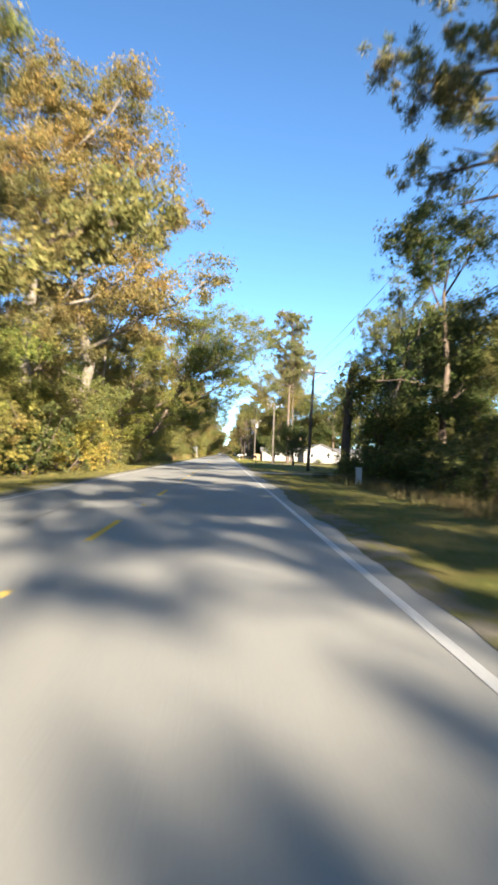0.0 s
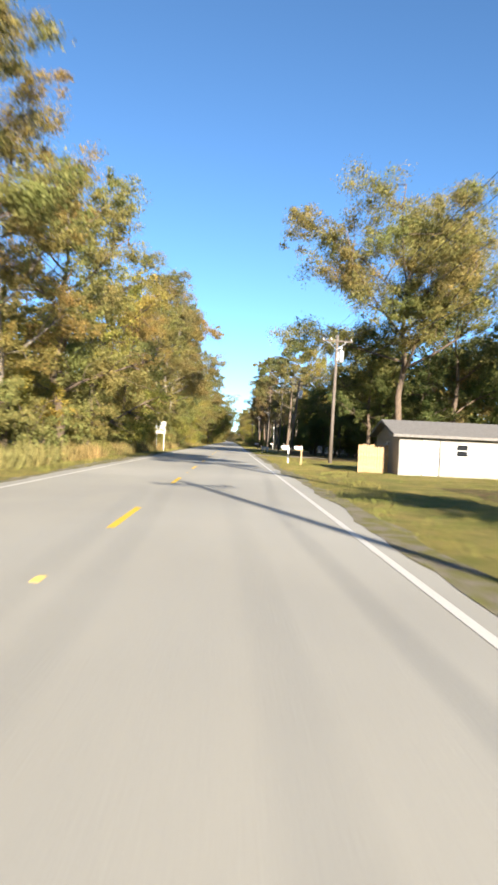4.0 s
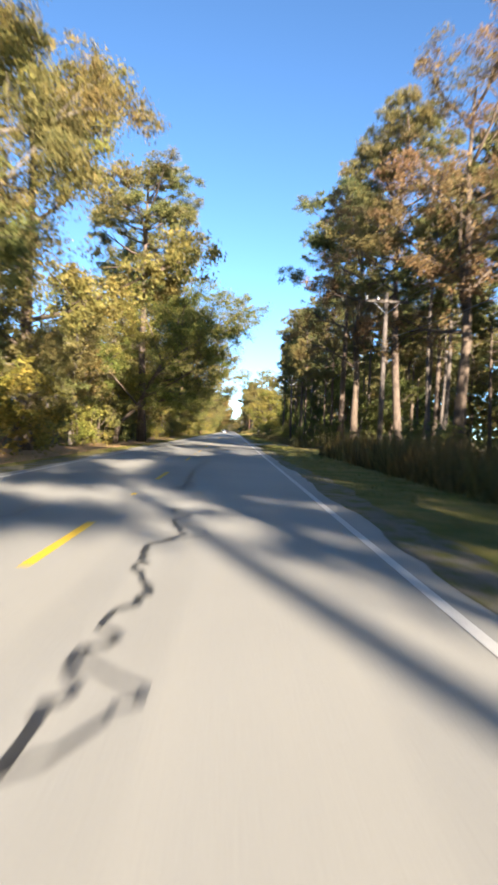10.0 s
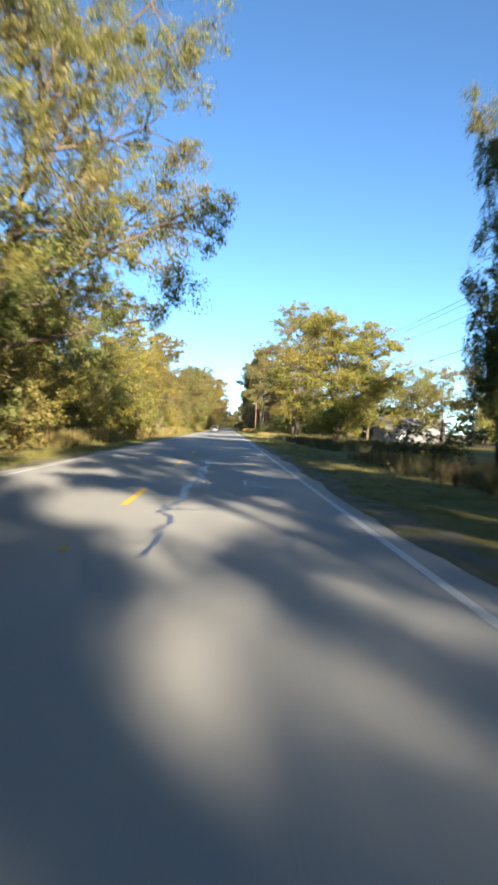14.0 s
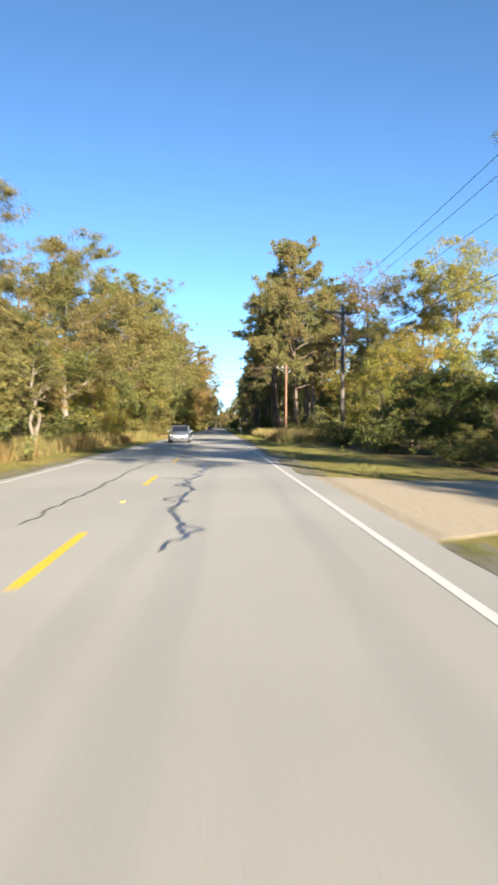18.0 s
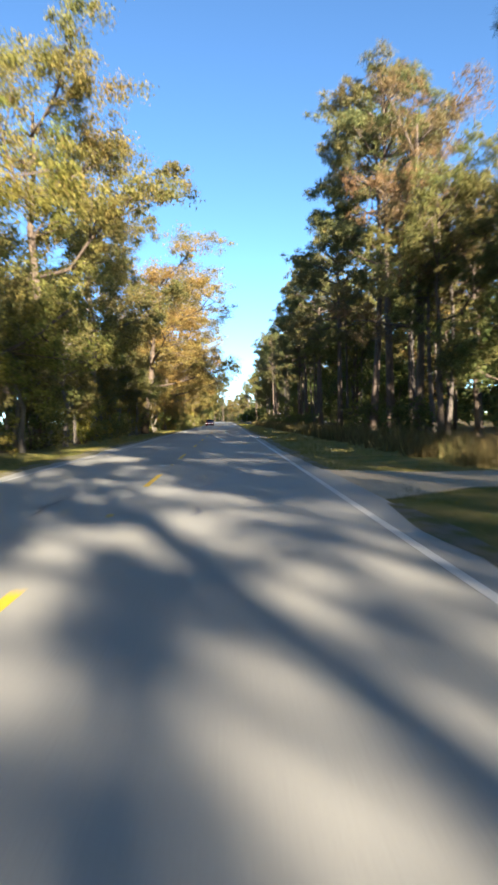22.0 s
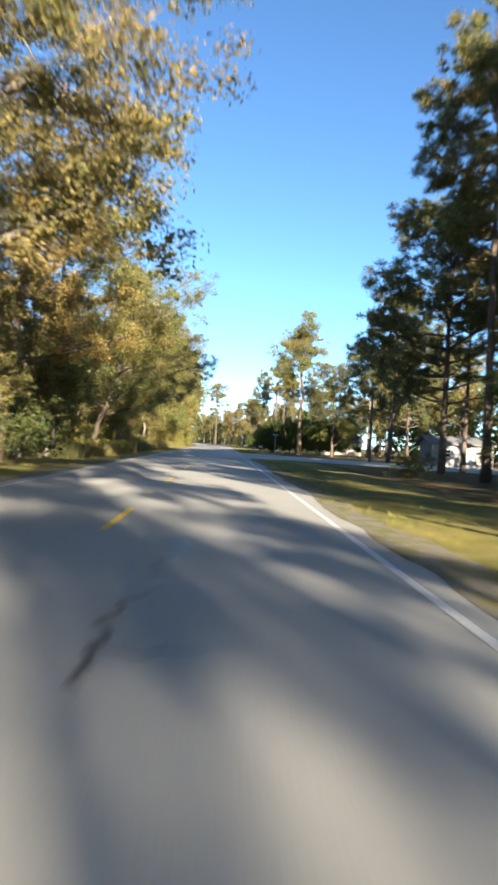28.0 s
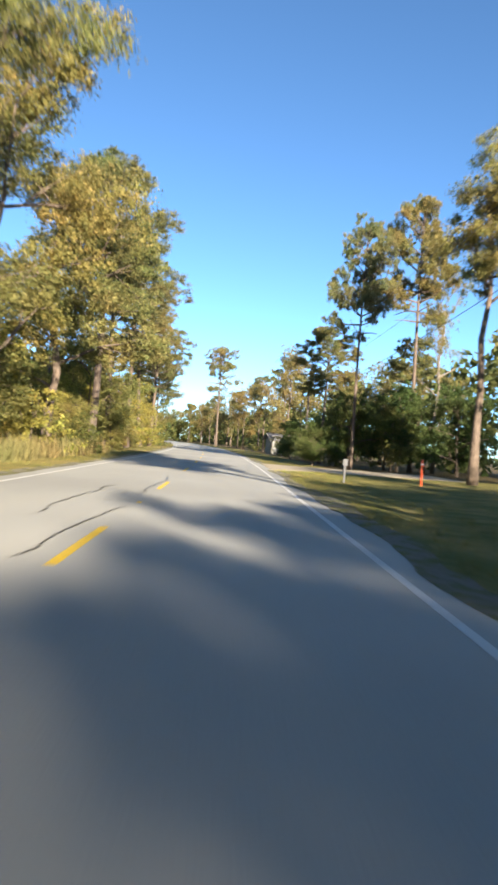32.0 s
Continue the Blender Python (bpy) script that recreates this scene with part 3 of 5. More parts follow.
kit("cedar", "cedar_tree", "small dense dark green cedar in the yard", "tree",
    broadleaf(103, 5, 1.6, 0.3, 55, 0.14, LEAF["cedar"], BARK, 10, 0.6), "yard trees", 5)
kit("vase", "vase_shaped_tree", "very tall vase-shaped tree with upswept limbs and olive leaves", "tree",
    broadleaf(131, 33, 8.5, 0.52, 150, 0.27, LEAF["olive"], BARK, 16, 1.9), "field trees", 33)
for i in range(2):
    kit(f"thin{i}", "thinning_tree", "tall half-bare tree with a few rust-brown leaves remaining", "tree",
        broadleaf(141 + i, 24, 5.0, 0.34, 62, 0.22, LEAF["russet"], BARK, 13, 1.3, fill=0.6), "roadside trees", 24)
for i in range(2):
    kit(f"bigpine{i}", "pine_tree", "large pine with a full dark green needle crown", "tree",
        pine(36 + i, 22, 4.6, (0.58, 0.52)[i], 70, 0.25, LEAF["pine"], BARK_PINE, (11, 11)[i]), "roadside pines", 22)
kit("slender", "slender_tree", "slender tall tree with bare grey-brown trunk and small crown", "tree",
    broadleaf(151, 21, 3.9, 0.62, 100, 0.24, LEAF["olive"], BARK, 11, 1.35), "roadside trees", 21)
kit("fullpine", "pine_tree", "broad pine with dense dark needles low on the trunk", "tree",
    pine(39, 18, 5.0, 0.28, 54, 0.24, LEAF["pine"], BARK_PINE, 14), "roadside pines", 18)
kit("screen", "evergreen_tree", "dense dark evergreen tree in the roadside screen", "tree",
    broadleaf(161, 6, 2.2, 0.1, 90, 0.17, LEAF["cedar"], BARK, 12, 0.85), "evergreen screen", 6)
kit("dome", "yellow_round_tree", "full round-crowned yellow-green tree at the field's edge", "tree",
    broadleaf(121, 14, 5.6, 0.1, 150, 0.24, LEAF["yellow"], BARK, 16, 1.6), "field trees", 14)

kit("overhang", "leaning_tree", "tall leaning olive-leaved tree arching towards the road", "tree",
    broadleaf(117, 22, 9.0, 0.22, 150, 0.21, LEAF["olive"], BARK, 20, 1.6, lean=(6.0, 0.0), gather=3), "roadside trees", 22)
for i in range(2):
    kit(f"amber{i}", "amber_tree", "large amber-orange autumn tree reaching over the verge", "tree",
        broadleaf(106 + i, 21, 7.5, 0.26, 118, 0.23, LEAF["amber"], BARK, 11, 1.6, lean=(2.5, 0.0), reach=0.78), "roadside trees", 21)
    kit(f"under{i}", "understory_tree", "small shaded understory tree among the pine trunks", "tree",
        broadleaf(112 + i, 8, 3.4, 0.08, 42, 0.3, LEAF["green"], BARK, 7, 1.25), "forest trees", 8)

for i, (tone, words) in enumerate((("lime", "bright green"), ("olive", "olive green"), ("yellow", "yellow-green"), ("amber", "amber-yellow"))):
    kit(f"thicket{i}", "thicket_tree", f"low bushy {words} tree filling the forest edge", "tree",
        broadleaf(171 + i, 7, 3.3, 0.05, 74, 0.21, LEAF[tone], BARK, 9, 1.15), "forest edge trees", 7)

kit("sapling", "sapling", "leggy pale-stemmed sapling with sparse yellow-brown leaves", "tree",
    broadleaf(181, 9, 1.9, 0.42, 46, 0.19, LEAF["rust"], BARK_PALE, 7, 0.75), "forest edge trees", 9)

kit("polepine", "pine_tree", "thin straight forest pine with a small high crown", "tree",
    pine(191, 18, 2.3, 0.6, 60, 0.26, LEAF["pine"], BARK_DIM, 7), "forest trees", 18)

rng_t = random.Random(11)


def plant(key, x, y, h, wide=1.0, turn=None):
    k = KIT[key]
    s = h / k["height"]
    g = rng_t.uniform(0, 360) if turn is None else turn
    m = pose(x + line_x(y), y, -0.04, 0, 0, g) @ Matrix.Diagonal((s * wide, s * wide, s, 1))
    if "base" in k:
        return copy_thing(k["base"], pose(x + line_x(y), y, -0.04, 0, 0, g) @ Matrix.Diagonal((s * wide, s * wide, s, 1)) @ Matrix.Diagonal((*(1 / v for v in k["base"].scale), 1)))
    ob = thing(k["name"], k["label"], k["category"], m, k["group"])
    for nm, me in zip(k["parts"], k["meshes"]):
        piece = under(nm, me, ob)
        if nm == "branchwork":
            tagged(piece, kind="stuff")
    k["base"] = ob
    return ob


# front rows: kind, x, y, height, breadth
LEFT_ROW = [
    # Trees at y below 0 are unseen, added behind the start for shadows.
    ("olive2", -10, -55, 20, 1), ("rust0", -10, -30, 21, 1), ("olive1", -10.5, -12, 20, 1),
    ("olive0", -9.1, 6, 22.1, 1.1), ("olive0", -9.1, 22, 25.2, 1.16), ("rust1", -9.6, 36, 16.8, 1.1),
    ("rust1", -10.5, 45, 30, 1.1), ("rust0", -8.4, 50, 30.5, 1.25), ("rust2", -8.6, 61, 17.9, 1.1),
    ("yellow0", -8.6, 70, 14.7, 1.1), ("oak", -7.8, 79, 17.4, 1.2), ("olive1", -10.1, 92, 19.9, 1.1),
    ("rust0", -8.7, 110, 22.1, 1.16), ("olive2", -10.6, 124, 14.7, 1.1), ("olive0", -9.4, 137, 17.9, 1.1),
    ("rust1", -9.1, 147, 17.9, 1.1), ("olive1", -8.6, 157, 19.9, 1.1), ("yellow1", -8.9, 168, 16.8, 1.1),
]
LEFT_ROW += [
    ("amber0", -9, 181, 17, 0.9), ("olive2", -8.6, 191, 17.9, 1.1), ("rust0", -8.4, 206, 26.2, 1.1),
    ("rust2", -8.3, 219, 27.5, 1.15), ("rust1", -8.6, 232, 22.1, 1.04), ("yellow0", -7.9, 243, 10.5, 1.1),
    ("fullpine", -8.0, 252, 26.8, 0.66), ("yellow1", -8.6, 263, 13.7, 1.1), ("olive0", -9.1, 274, 16.3, 1.1),
    ("olive2", -8.9, 288, 17.9, 1.1), ("olive1", -8.6, 302, 19.4, 1.1), ("rust1", -8.4, 311, 23, 1.1),
    ("olive0", -8.1, 322, 25, 1.15), ("pine1", -6.2, 351, 24.5, 1.25), ("oak", -7, 341, 12, 1.24),
    ("yellow0", -8.6, 351, 14.7, 1.1), ("olive2", -8.6, 362, 22.1, 1.1), ("rust0", -8.6, 373, 24.5, 1.1),
]
LEFT_ROW += [
    ("olive1", -8.6, 384, 21, 1.05), ("overhang", -8.3, 398, 23, 1.08), ("olive0", -9.6, 410, 18.9, 1.1),
    ("yellow1", -9.1, 421, 14.7, 1.1), ("olive1", -9.7, 426, 18, 1.0), ("overhang", -8.6, 433, 22, 0.9),
    ("olive2", -9.6, 445, 14.7, 1.1), ("yellow0", -9.1, 456, 12.6, 1.21), ("yellow1", -9.3, 468, 11.6, 1.21),
    ("olive1", -9.6, 479, 11.6, 1.32), ("yellow0", -9.6, 491, 12.6, 1.21), ("rust1", -10.1, 503, 12.6, 1.32),
    ("fullpine", -12.2, 516, 12.2, 0.75), ("rust0", -10.6, 528, 12.6, 1.32), ("pine1", -11.6, 543, 18.9, 1.21),
    ("rust2", -10.6, 555, 13.7, 1.32), ("olive0", -10.1, 566, 13.7, 1.32), ("rust1", -9.6, 576, 16.8, 1.21),
]
LEFT_ROW += [
    ("olive2", -9.6, 586, 15.8, 1.21), ("olive0", -9.1, 595, 19.5, 1.15), ("yellow1", -8.8, 600.5, 11, 1.15),
    ("olive1", -8.7, 606, 20.5, 1.1), ("olive0", -8.4, 620, 21, 1.1), ("olive1", -8.9, 628, 13, 1.1),
    ("rust2", -8.4, 635, 22.6, 1.1), ("olive2", -9, 648, 17.5, 1.1), ("yellow1", -9, 661, 17, 1.0),
    ("olive1", -8.8, 675, 25.5, 1.05), ("rust0", -8.4, 688, 25, 1.22), ("olive2", -9.2, 699, 19, 1.05),
    ("amber0", -7.6, 714, 24, 1.3), ("amber1", -9.5, 727, 18, 0.9), ("amber1", -7.8, 739, 25, 1),
    ("amber0", -7.6, 750, 26, 1.08), ("amber0", -8.6, 761, 20, 1), ("amber1", -9, 773, 14, 1.1),
]
LEFT_ROW += [
    ("amber0", -9, 785, 14, 1.1), ("rust0", -8.6, 797, 19, 1.1), ("amber1", -8.6, 809, 21, 1),
    ("rust1", -7.4, 823, 26, 1.38), ("amber0", -8.4, 834, 21, 1), ("olive2", -8.4, 846, 19.9, 1.1),
    ("overhang", -8.2, 857, 17, 1.05), ("olive0", -8.7, 870, 19.9, 1.1), ("olive1", -8.8, 882, 18.9, 1.05),
    ("olive2", -8.5, 894, 21, 1.1), ("olive1", -8.4, 906, 22.1, 1.1), ("overhang", -9.4, 917, 21, 0.78),
    ("olive1", -8.6, 930, 20, 1.05), ("olive0", -8.6, 942, 21, 1.1), ("olive2", -8.6, 953, 19.9, 1.1),
    ("pine0", -8.1, 964, 21, 1.21), ("pine2", -8.1, 973, 19.9, 1.21), ("pine1", -7.7, 983, 18.9, 1.21),
]
LEFT_ROW += [
    ("pine0", -7.4, 995, 17.9, 1.21), ("pine2", -7.1, 1007, 16.8, 1.21), ("olive1", -7.6, 1020, 15.8, 1.1),
    ("pine1", -7.6, 1034, 16.8, 1.21),
]
RIGHT_ROW = [
    # Unseen trees behind the start, up to y 4, added to shade the road.
    ("pine0", 13, -95, 22, 1), ("dark0", 13, -80, 20, 1), ("olive0", 14, -62, 19, 1),
    ("pine1", 12.5, -50, 22, 1), ("pine1", 15.5, -34, 20, 1), ("pine2", 14, -20, 14, 1),
    ("pine2", 12.5, -8, 13, 1), ("dark0", 14, 4, 14, 1), ("pine1", 12.6, 14, 22, 1),
    # The two dark trees at x 22.5 are unseen, added to shade the road.
    ("dark0", 22.5, 23, 21.5, 0.9), ("pine0", 14.0, 28, 26, 0.85), ("dark1", 22.5, 30, 21, 0.9),
    ("dark1", 13.5, 37, 17, 1), ("bare1", 14, 46, 16, 1), ("dark0", 16, 49, 13, 1),
    ("dark1", 15.2, 57.5, 14.5, 0.75), ("dark0", 18.2, 62, 15.5, 0.85), ("dark1", 14.6, 51, 9.5, 0.9), ("dark0", 20.5, 54, 15, 1), ("cedar", 10.7, 89, 5.5, 1.4),
    # The four dark trees here are added, mostly unseen, to shade the verge.
    ("dark1", 15.5, 20, 11.5, 1), ("dark0", 17.5, 10, 13, 1.1), ("dark1", 18.5, 33, 14, 1), ("dark0", 16.5, 42, 12, 1), ("under0", 12.4, 47, 5, 1), ("under1", 12.8, 40, 4.5, 1.1), ("under0", 13, 32, 5, 1),
]
RIGHT_ROW += [
    # Trees at x 20 or more, y 160 to 194, are added sun blockers.
    ("pine0", 12.4, 115.3, 24.6, 0.85), ("pine1", 13.1, 116.2, 20.5, 0.5), ("cedar", 10.6, 121, 5.0, 1.35), ("dark0", 27, 160, 20, 1.1),
    ("olive1", 31.5, 171, 21, 1.1), ("round", 15.3, 172, 23, 1.08), ("dark1", 21, 176, 19, 1.1),
    ("dark1", 14, 178, 13, 1.1), ("dark0", 17, 186, 12, 1.1), ("dark0", 24, 187, 18, 1.1),
    ("dark1", 20, 194, 15, 1), ("dark1", 14.5, 198, 10, 1.1), ("dark0", 12.6, 206, 10.5, 1.3),
    ("dark0", 17.5, 207, 13, 1.1), ("dark1", 13, 213, 10, 1), ("under0", 13.2, 203, 6, 1.3), ("under1", 15.4, 207, 7, 1.3), ("dark1", 17, 201, 11, 1), ("under0", 12.4, 209.5, 4.6, 1.2), ("under1", 18, 210, 6.5, 1.3), ("under0", 15.8, 199, 5.5, 1.3), ("dark0", 19.5, 203, 11, 1.1), ("bare0", 10.8, 221, 16, 0.8),
    ("pine0", 22, 256, 17, 1), ("bigpine0", 13, 257.5, 22.5, 1), ("yellow0", 19, 258, 23, 0.7),
]
RIGHT_ROW += [
    ("yellow1", 21, 270, 19, 0.8), ("pine2", 16, 272, 15.5, 1), ("pine1", 17.5, 282, 14, 1.0),
    ("bigpine1", 10.9, 295.5, 22.6, 1.1), ("dark0", 18, 303, 12, 1), ("thin1", 15, 299, 17, 1),
    ("thin0", 13, 322, 25, 1), ("pine0", 12, 330, 21, 1), ("thin1", 10.6, 338, 23, 0.9),
    ("pine1", 10.8, 346, 22, 1), ("pine1", 12.3, 347.5, 22, 0.7), ("rust1", 18.5, 356, 15, 1),
    ("pine2", 11.8, 358, 17, 0.7), ("pine1", 12.2, 367, 17, 0.64), ("dark1", 14, 374, 13, 1),
    ("pine0", 11.8, 384, 18, 0.64), ("pine2", 12, 392, 19.5, 1), ("pine1", 13.0, 400, 21, 1),
]
RIGHT_ROW += [
    ("pine0", 13.8, 409, 19, 1), ("pine2", 13.4, 416, 18.5, 1), ("pine1", 14.0, 424, 18, 1),
    ("dark0", 13.3, 435.5, 17.5, 0.42), ("dark1", 13.8, 433.5, 13, 0.5), ("dark1", 16, 437, 13, 0.9), ("dark0", 18.5, 440, 13, 0.9), ("dark1", 22, 443, 12, 1), ("under0", 14, 433, 7, 1), ("pine2", 16.8, 444, 10, 0.8),
    # olive2 at y 508 is added, mostly out of view, to shade the road.
    ("dome", 11.8, 471, 12, 1.4), ("yellow1", 20, 497, 11, 1.1), ("olive2", 19.5, 508, 18.5, 0.9),
    ("vase", 12.8, 518, 24, 1.08), ("fullpine", 15.6, 546, 16.2, 1.0), ("yellow1", 25, 552, 11, 1.1),
    # The dark trees at y 527 and 533 are added to shade the verge.
    ("dark0", 16, 553, 6.5, 1), ("dark1", 18, 564, 7, 1), ("dark1", 18.5, 533, 9, 1), ("dark0", 21.5, 527, 10.5, 1), ("dark0", 16.2, 543.5, 6.5, 1.1), ("under0", 13.4, 547, 4.2, 1.2), ("under1", 12.6, 554, 3.6, 1.3), ("under0", 13.2, 561, 4.2, 1.2), ("under1", 14, 568, 5, 1.2), ("yellow0", 16.5, 575, 9, 1),
    ("yellow1", 17, 590, 10, 1), ("yellow0", 24.5, 590, 20, 0.9), ("rust2", 23, 596, 20, 1.1),
]
RIGHT_ROW += [
    ("yellow0", 15.5, 601, 8, 1), ("olive1", 19.5, 600, 15, 1.1), ("thin1", 20, 609, 24.5, 1),
    ("fullpine", 11.5, 609.5, 23.4, 0.78), ("bigpine0", 17.2, 617, 20, 0.85), ("pine1", 14, 622, 22, 1),
    ("pine0", 11.3, 634, 23.5, 1.15), ("pine1", 11.2, 640, 23, 1.1), ("pine2", 14.5, 640, 22, 1),
    ("pine2", 11.4, 651, 22, 1.0), ("olive1", 12.6, 671, 16.5, 0.8), ("thin0", 12.4, 674, 23.5, 0.9),
    ("pine1", 12.2, 680, 23, 1), ("pine0", 12.6, 688, 24, 1), ("pine2", 11.8, 698, 19.5, 1),
    ("dark0", 14.5, 704, 13.3, 1), ("pine1", 12, 712, 19, 1), ("pine0", 12.8, 722, 19, 1),
]
RIGHT_ROW += [
    ("pine1", 12.6, 731, 20.4, 1), ("pine2", 12.3, 739, 19, 1), ("pine0", 13.6, 748, 17.5, 1),
    ("pine1", 15.3, 757, 19.5, 0.75), ("pine1", 13.5, 770, 21, 0.7), ("pine1", 11.8, 783, 20, 0.62),
    ("pine1", 12.2, 794, 20.5, 0.66), ("pine1", 13, 803, 21, 1.15), ("bigpine0", 15, 814, 22, 1.15),
    ("fullpine", 14.8, 824, 21, 0.85), ("bigpine1", 14.2, 835, 21.5, 0.9), ("fullpine", 21, 837, 23, 1),
    ("fullpine", 25, 842, 23, 0.95), ("fullpine", 15.2, 845, 17, 1.05), ("fullpine", 18.3, 872, 16.5, 1.0),
    ("fullpine", 24, 886, 16, 1), ("pine1", 24, 896, 14, 1), ("dark0", 16.8, 898, 14, 1),
]
RIGHT_ROW += [
    ("slender", 13, 905, 24, 1.05), ("rust2", 23.5, 906, 18, 1), ("dark1", 9.6, 916, 6.2, 1.1),
    ("dark0", 12.8, 917, 6.5, 1.1), ("bare0", 18.5, 926, 14, 1), ("pine0", 20.5, 935, 17, 1.1),
    ("under0", 14, 964, 5, 1), ("dark1", 14.5, 968, 5.5, 1.2), ("dark0", 18, 969, 6, 1.2),
    ("dark0", 11, 970, 5, 1.2), ("bigpine0", 16.3, 967, 21.3, 0.7), ("bigpine0", 10.9, 963, 17.6, 0.62), ("slender", 14.9, 949.6, 21, 0.9),
    ("bare0", 18.4, 968, 19, 0.6), ("bigpine1", 10.4, 975, 12.2, 1.1), ("pine1", 7.6, 1090, 25, 0.9),
]
for key, x, y, h, wide in LEFT_ROW + RIGHT_ROW:
    plant(key, x, y, h, wide, turn=0 if key in ("oak", "overhang", "amber0", "amber1") else None)



def snag(x, y, h):
    """A thick dead trunk, broken off, with ivy round its top."""
    rs = np.random.RandomState(77)
    ob = thing("dead_trunk", "thick dark dead tree trunk with ivy round its broken top", "tree trunk", pose(x, y, -0.1))
    v, f = tube_data([(0, 0, -0.2), (0.05, 0, 0.5), (0.12, 0.05, h * 0.4), (0.3, 0.0, h * 0.75), (0.42, 0, h - 0.3), (0.46, 0.02, h)], [0.55, 0.42, 0.36, 0.32, 0.28, 0.1], 11)
    under("trunk", mesh_of("trunk", v, f, BARK, True), ob)
    c = [(0.25 + 0.3 * k / h + rs.normal() * 0.3, rs.normal() * 0.3, k) for k in np.linspace(h * 0.5, h + 0.2, 26)]
    c += [(0.8 + rs.normal() * 0.3, rs.normal() * 0.3, h * rs.uniform(0.72, 1.0)) for i in range(12)]
    under("ivy", leaf_mesh("ivy", leaves_at(rs, c, [0.42] * len(c), 90, 0.1), LEAF["cedar"]), ob)


snag(11.8, 57.2, 8.8)
for i in range(9):  # dim bushes at the foot of the evergreens
    plant(("shrub0", "shrub0", "shrub1")[i % 3], 11.2 + 1.1 * (i % 2), 18 + 4.4 * i, 1.6 + 0.35 * (i % 4), 1.25)

for i in range(9):  # low weeds and bushes along the shaded verge
    plant(("shrub0", "shrub1", "shrub0")[i % 3], 10.0 + 0.9 * (i % 3), 545.5 + 4.1 * i, 1.1 + 0.3 * (i % 4), 1.4)

# second rows and thicket
OPEN_RIGHT = ((56, 176), (446, 516), (846, 960))


def open_right(y):
    return any(a < y < b for a, b in OPEN_RIGHT)


def height_left(y):
    """Height of the wood behind the left row."""
    return 11.0 if 446 < y < 590 else 17.0


for i in range(66):
    y = -105 + 17.6 * i + rng_t.uniform(-3, 3)
    plant(rng_t.choice(("back0", "back1", "back1", "backpine0")), -16.5 + rng_t.uniform(-2, 2), y, height_left(y) * rng_t.uniform(0.9, 1.15))
    if not open_right(y) and not 215 < y < 240 and not 525 < y < 608:
        plant(rng_t.choice(("back0", "back1", "backpine0", "backpine1", "backpine1")), 19.5 + rng_t.uniform(-2.5, 3), y + 4, rng_t.uniform(11, 15))
for i in range(150):
    y = -60 + 7.4 * i + rng_t.uniform(-2, 2)
    plant(rng_t.choice(("shrub0", "shrub1", "shrub1", "shruby")), -8.0 + rng_t.uniform(-1.0, 0.6), y, rng_t.uniform(1.8, 4.2))
    if i % 2 and not open_right(y) and not 180 < y < 285 and not 525 < y < 560:
        plant(rng_t.choice(("shrub0", "shrub0", "shrub1")), 11.0 + rng_t.uniform(-0.8, 2.0), y, rng_t.uniform(1.5, 3.2))
for i in range(46):
    y = 300 + 11.8 * i + rng_t.uniform(-3, 3)
    if (y < 440 or 606 < y < 838) and i % 3 == 0:
        plant(rng_t.choice(("under0", "under1")), 14.5 + rng_t.uniform(-1.6, 2.5), y, rng_t.uniform(5.5, 9))
    if (-10 < y - 310 < 20 or 640 < y < 830) and i % 2:
        plant(rng_t.choice(("under0", "under1")), 17.5 + rng_t.uniform(-1, 2), y + 5, rng_t.uniform(6, 10))
# bushy lower storey that closes the left edge, and dense pines behind the right rows
rng_d = random.Random(23)
for i in range(205):
    y = -20 + 5.0 * i + rng_d.uniform(-1.5, 1.5)
    if 446 < y < 600 and i % 2:
        continue
    if 300 < y < 440 or 484 < y < 560 or 655 < y < 905:  # leggy pale saplings where the edge is open
        plant("sapling", -8.6 + rng_d.uniform(-1.6, 1.0), y + 2, rng_d.uniform(6.5, 12), 1.0, rng_d.uniform(0, 360))
        plant("sapling", -8.2 + rng_d.uniform(-1.6, 1.0), y - 1, rng_d.uniform(5, 10), 1.0, rng_d.uniform(0, 360))
        if i % 3 or 655 < y < 700:
            continue
    plant("thicket3" if 700 < y < 800 else rng_d.choice(("thicket0", "thicket1", "thicket1", "thicket2")), -9.6 + rng_d.uniform(-1.3, 0.5), y, rng_d.uniform(4.5, 8.5), 1.0, rng_d.uniform(0, 360))
for y0, y1 in ((308, 438), (630, 832)):
    for i in range(int((y1 - y0) / 9)):
        y = y0 + 9 * i + rng_d.uniform(-3, 3)
        if 644 < y < 664 or 304 < y < 320 or 355 < y < 372 or 742 < y < 786:  # thin places in the wood
            continue
        plant(rng_d.choice(("backpine0", "backpine1", "slender")), 16 + rng_d.uniform(-1.5, 2), y, rng_d.uniform(14, 18), 0.9, rng_d.uniform(0, 360))
        plant(rng_d.choice(("backpine0", "backpine1", "back0")), 22 + rng_d.uniform(-2, 3), y + 4, rng_d.uniform(12, 16), 1.0, rng_d.uniform(0, 360))
# close-set thin pine stems in the dim wood
for y0, y1, step in ((312, 440, 4.4), (626, 838, 4.2), (256, 296, 3.6)):
    for i in range(int((y1 - y0) / step)):
        if 758 < y0 + step * i < 800 and i % 3:
            continue
        plant("polepine", 12.4 + rng_d.uniform(-0.6, 6.5), y0 + step * i + rng_d.uniform(-1.2, 1.2), rng_d.uniform(10.5, 15.0), rng_d.uniform(0.8, 1.05), rng_d.uniform(0, 360))
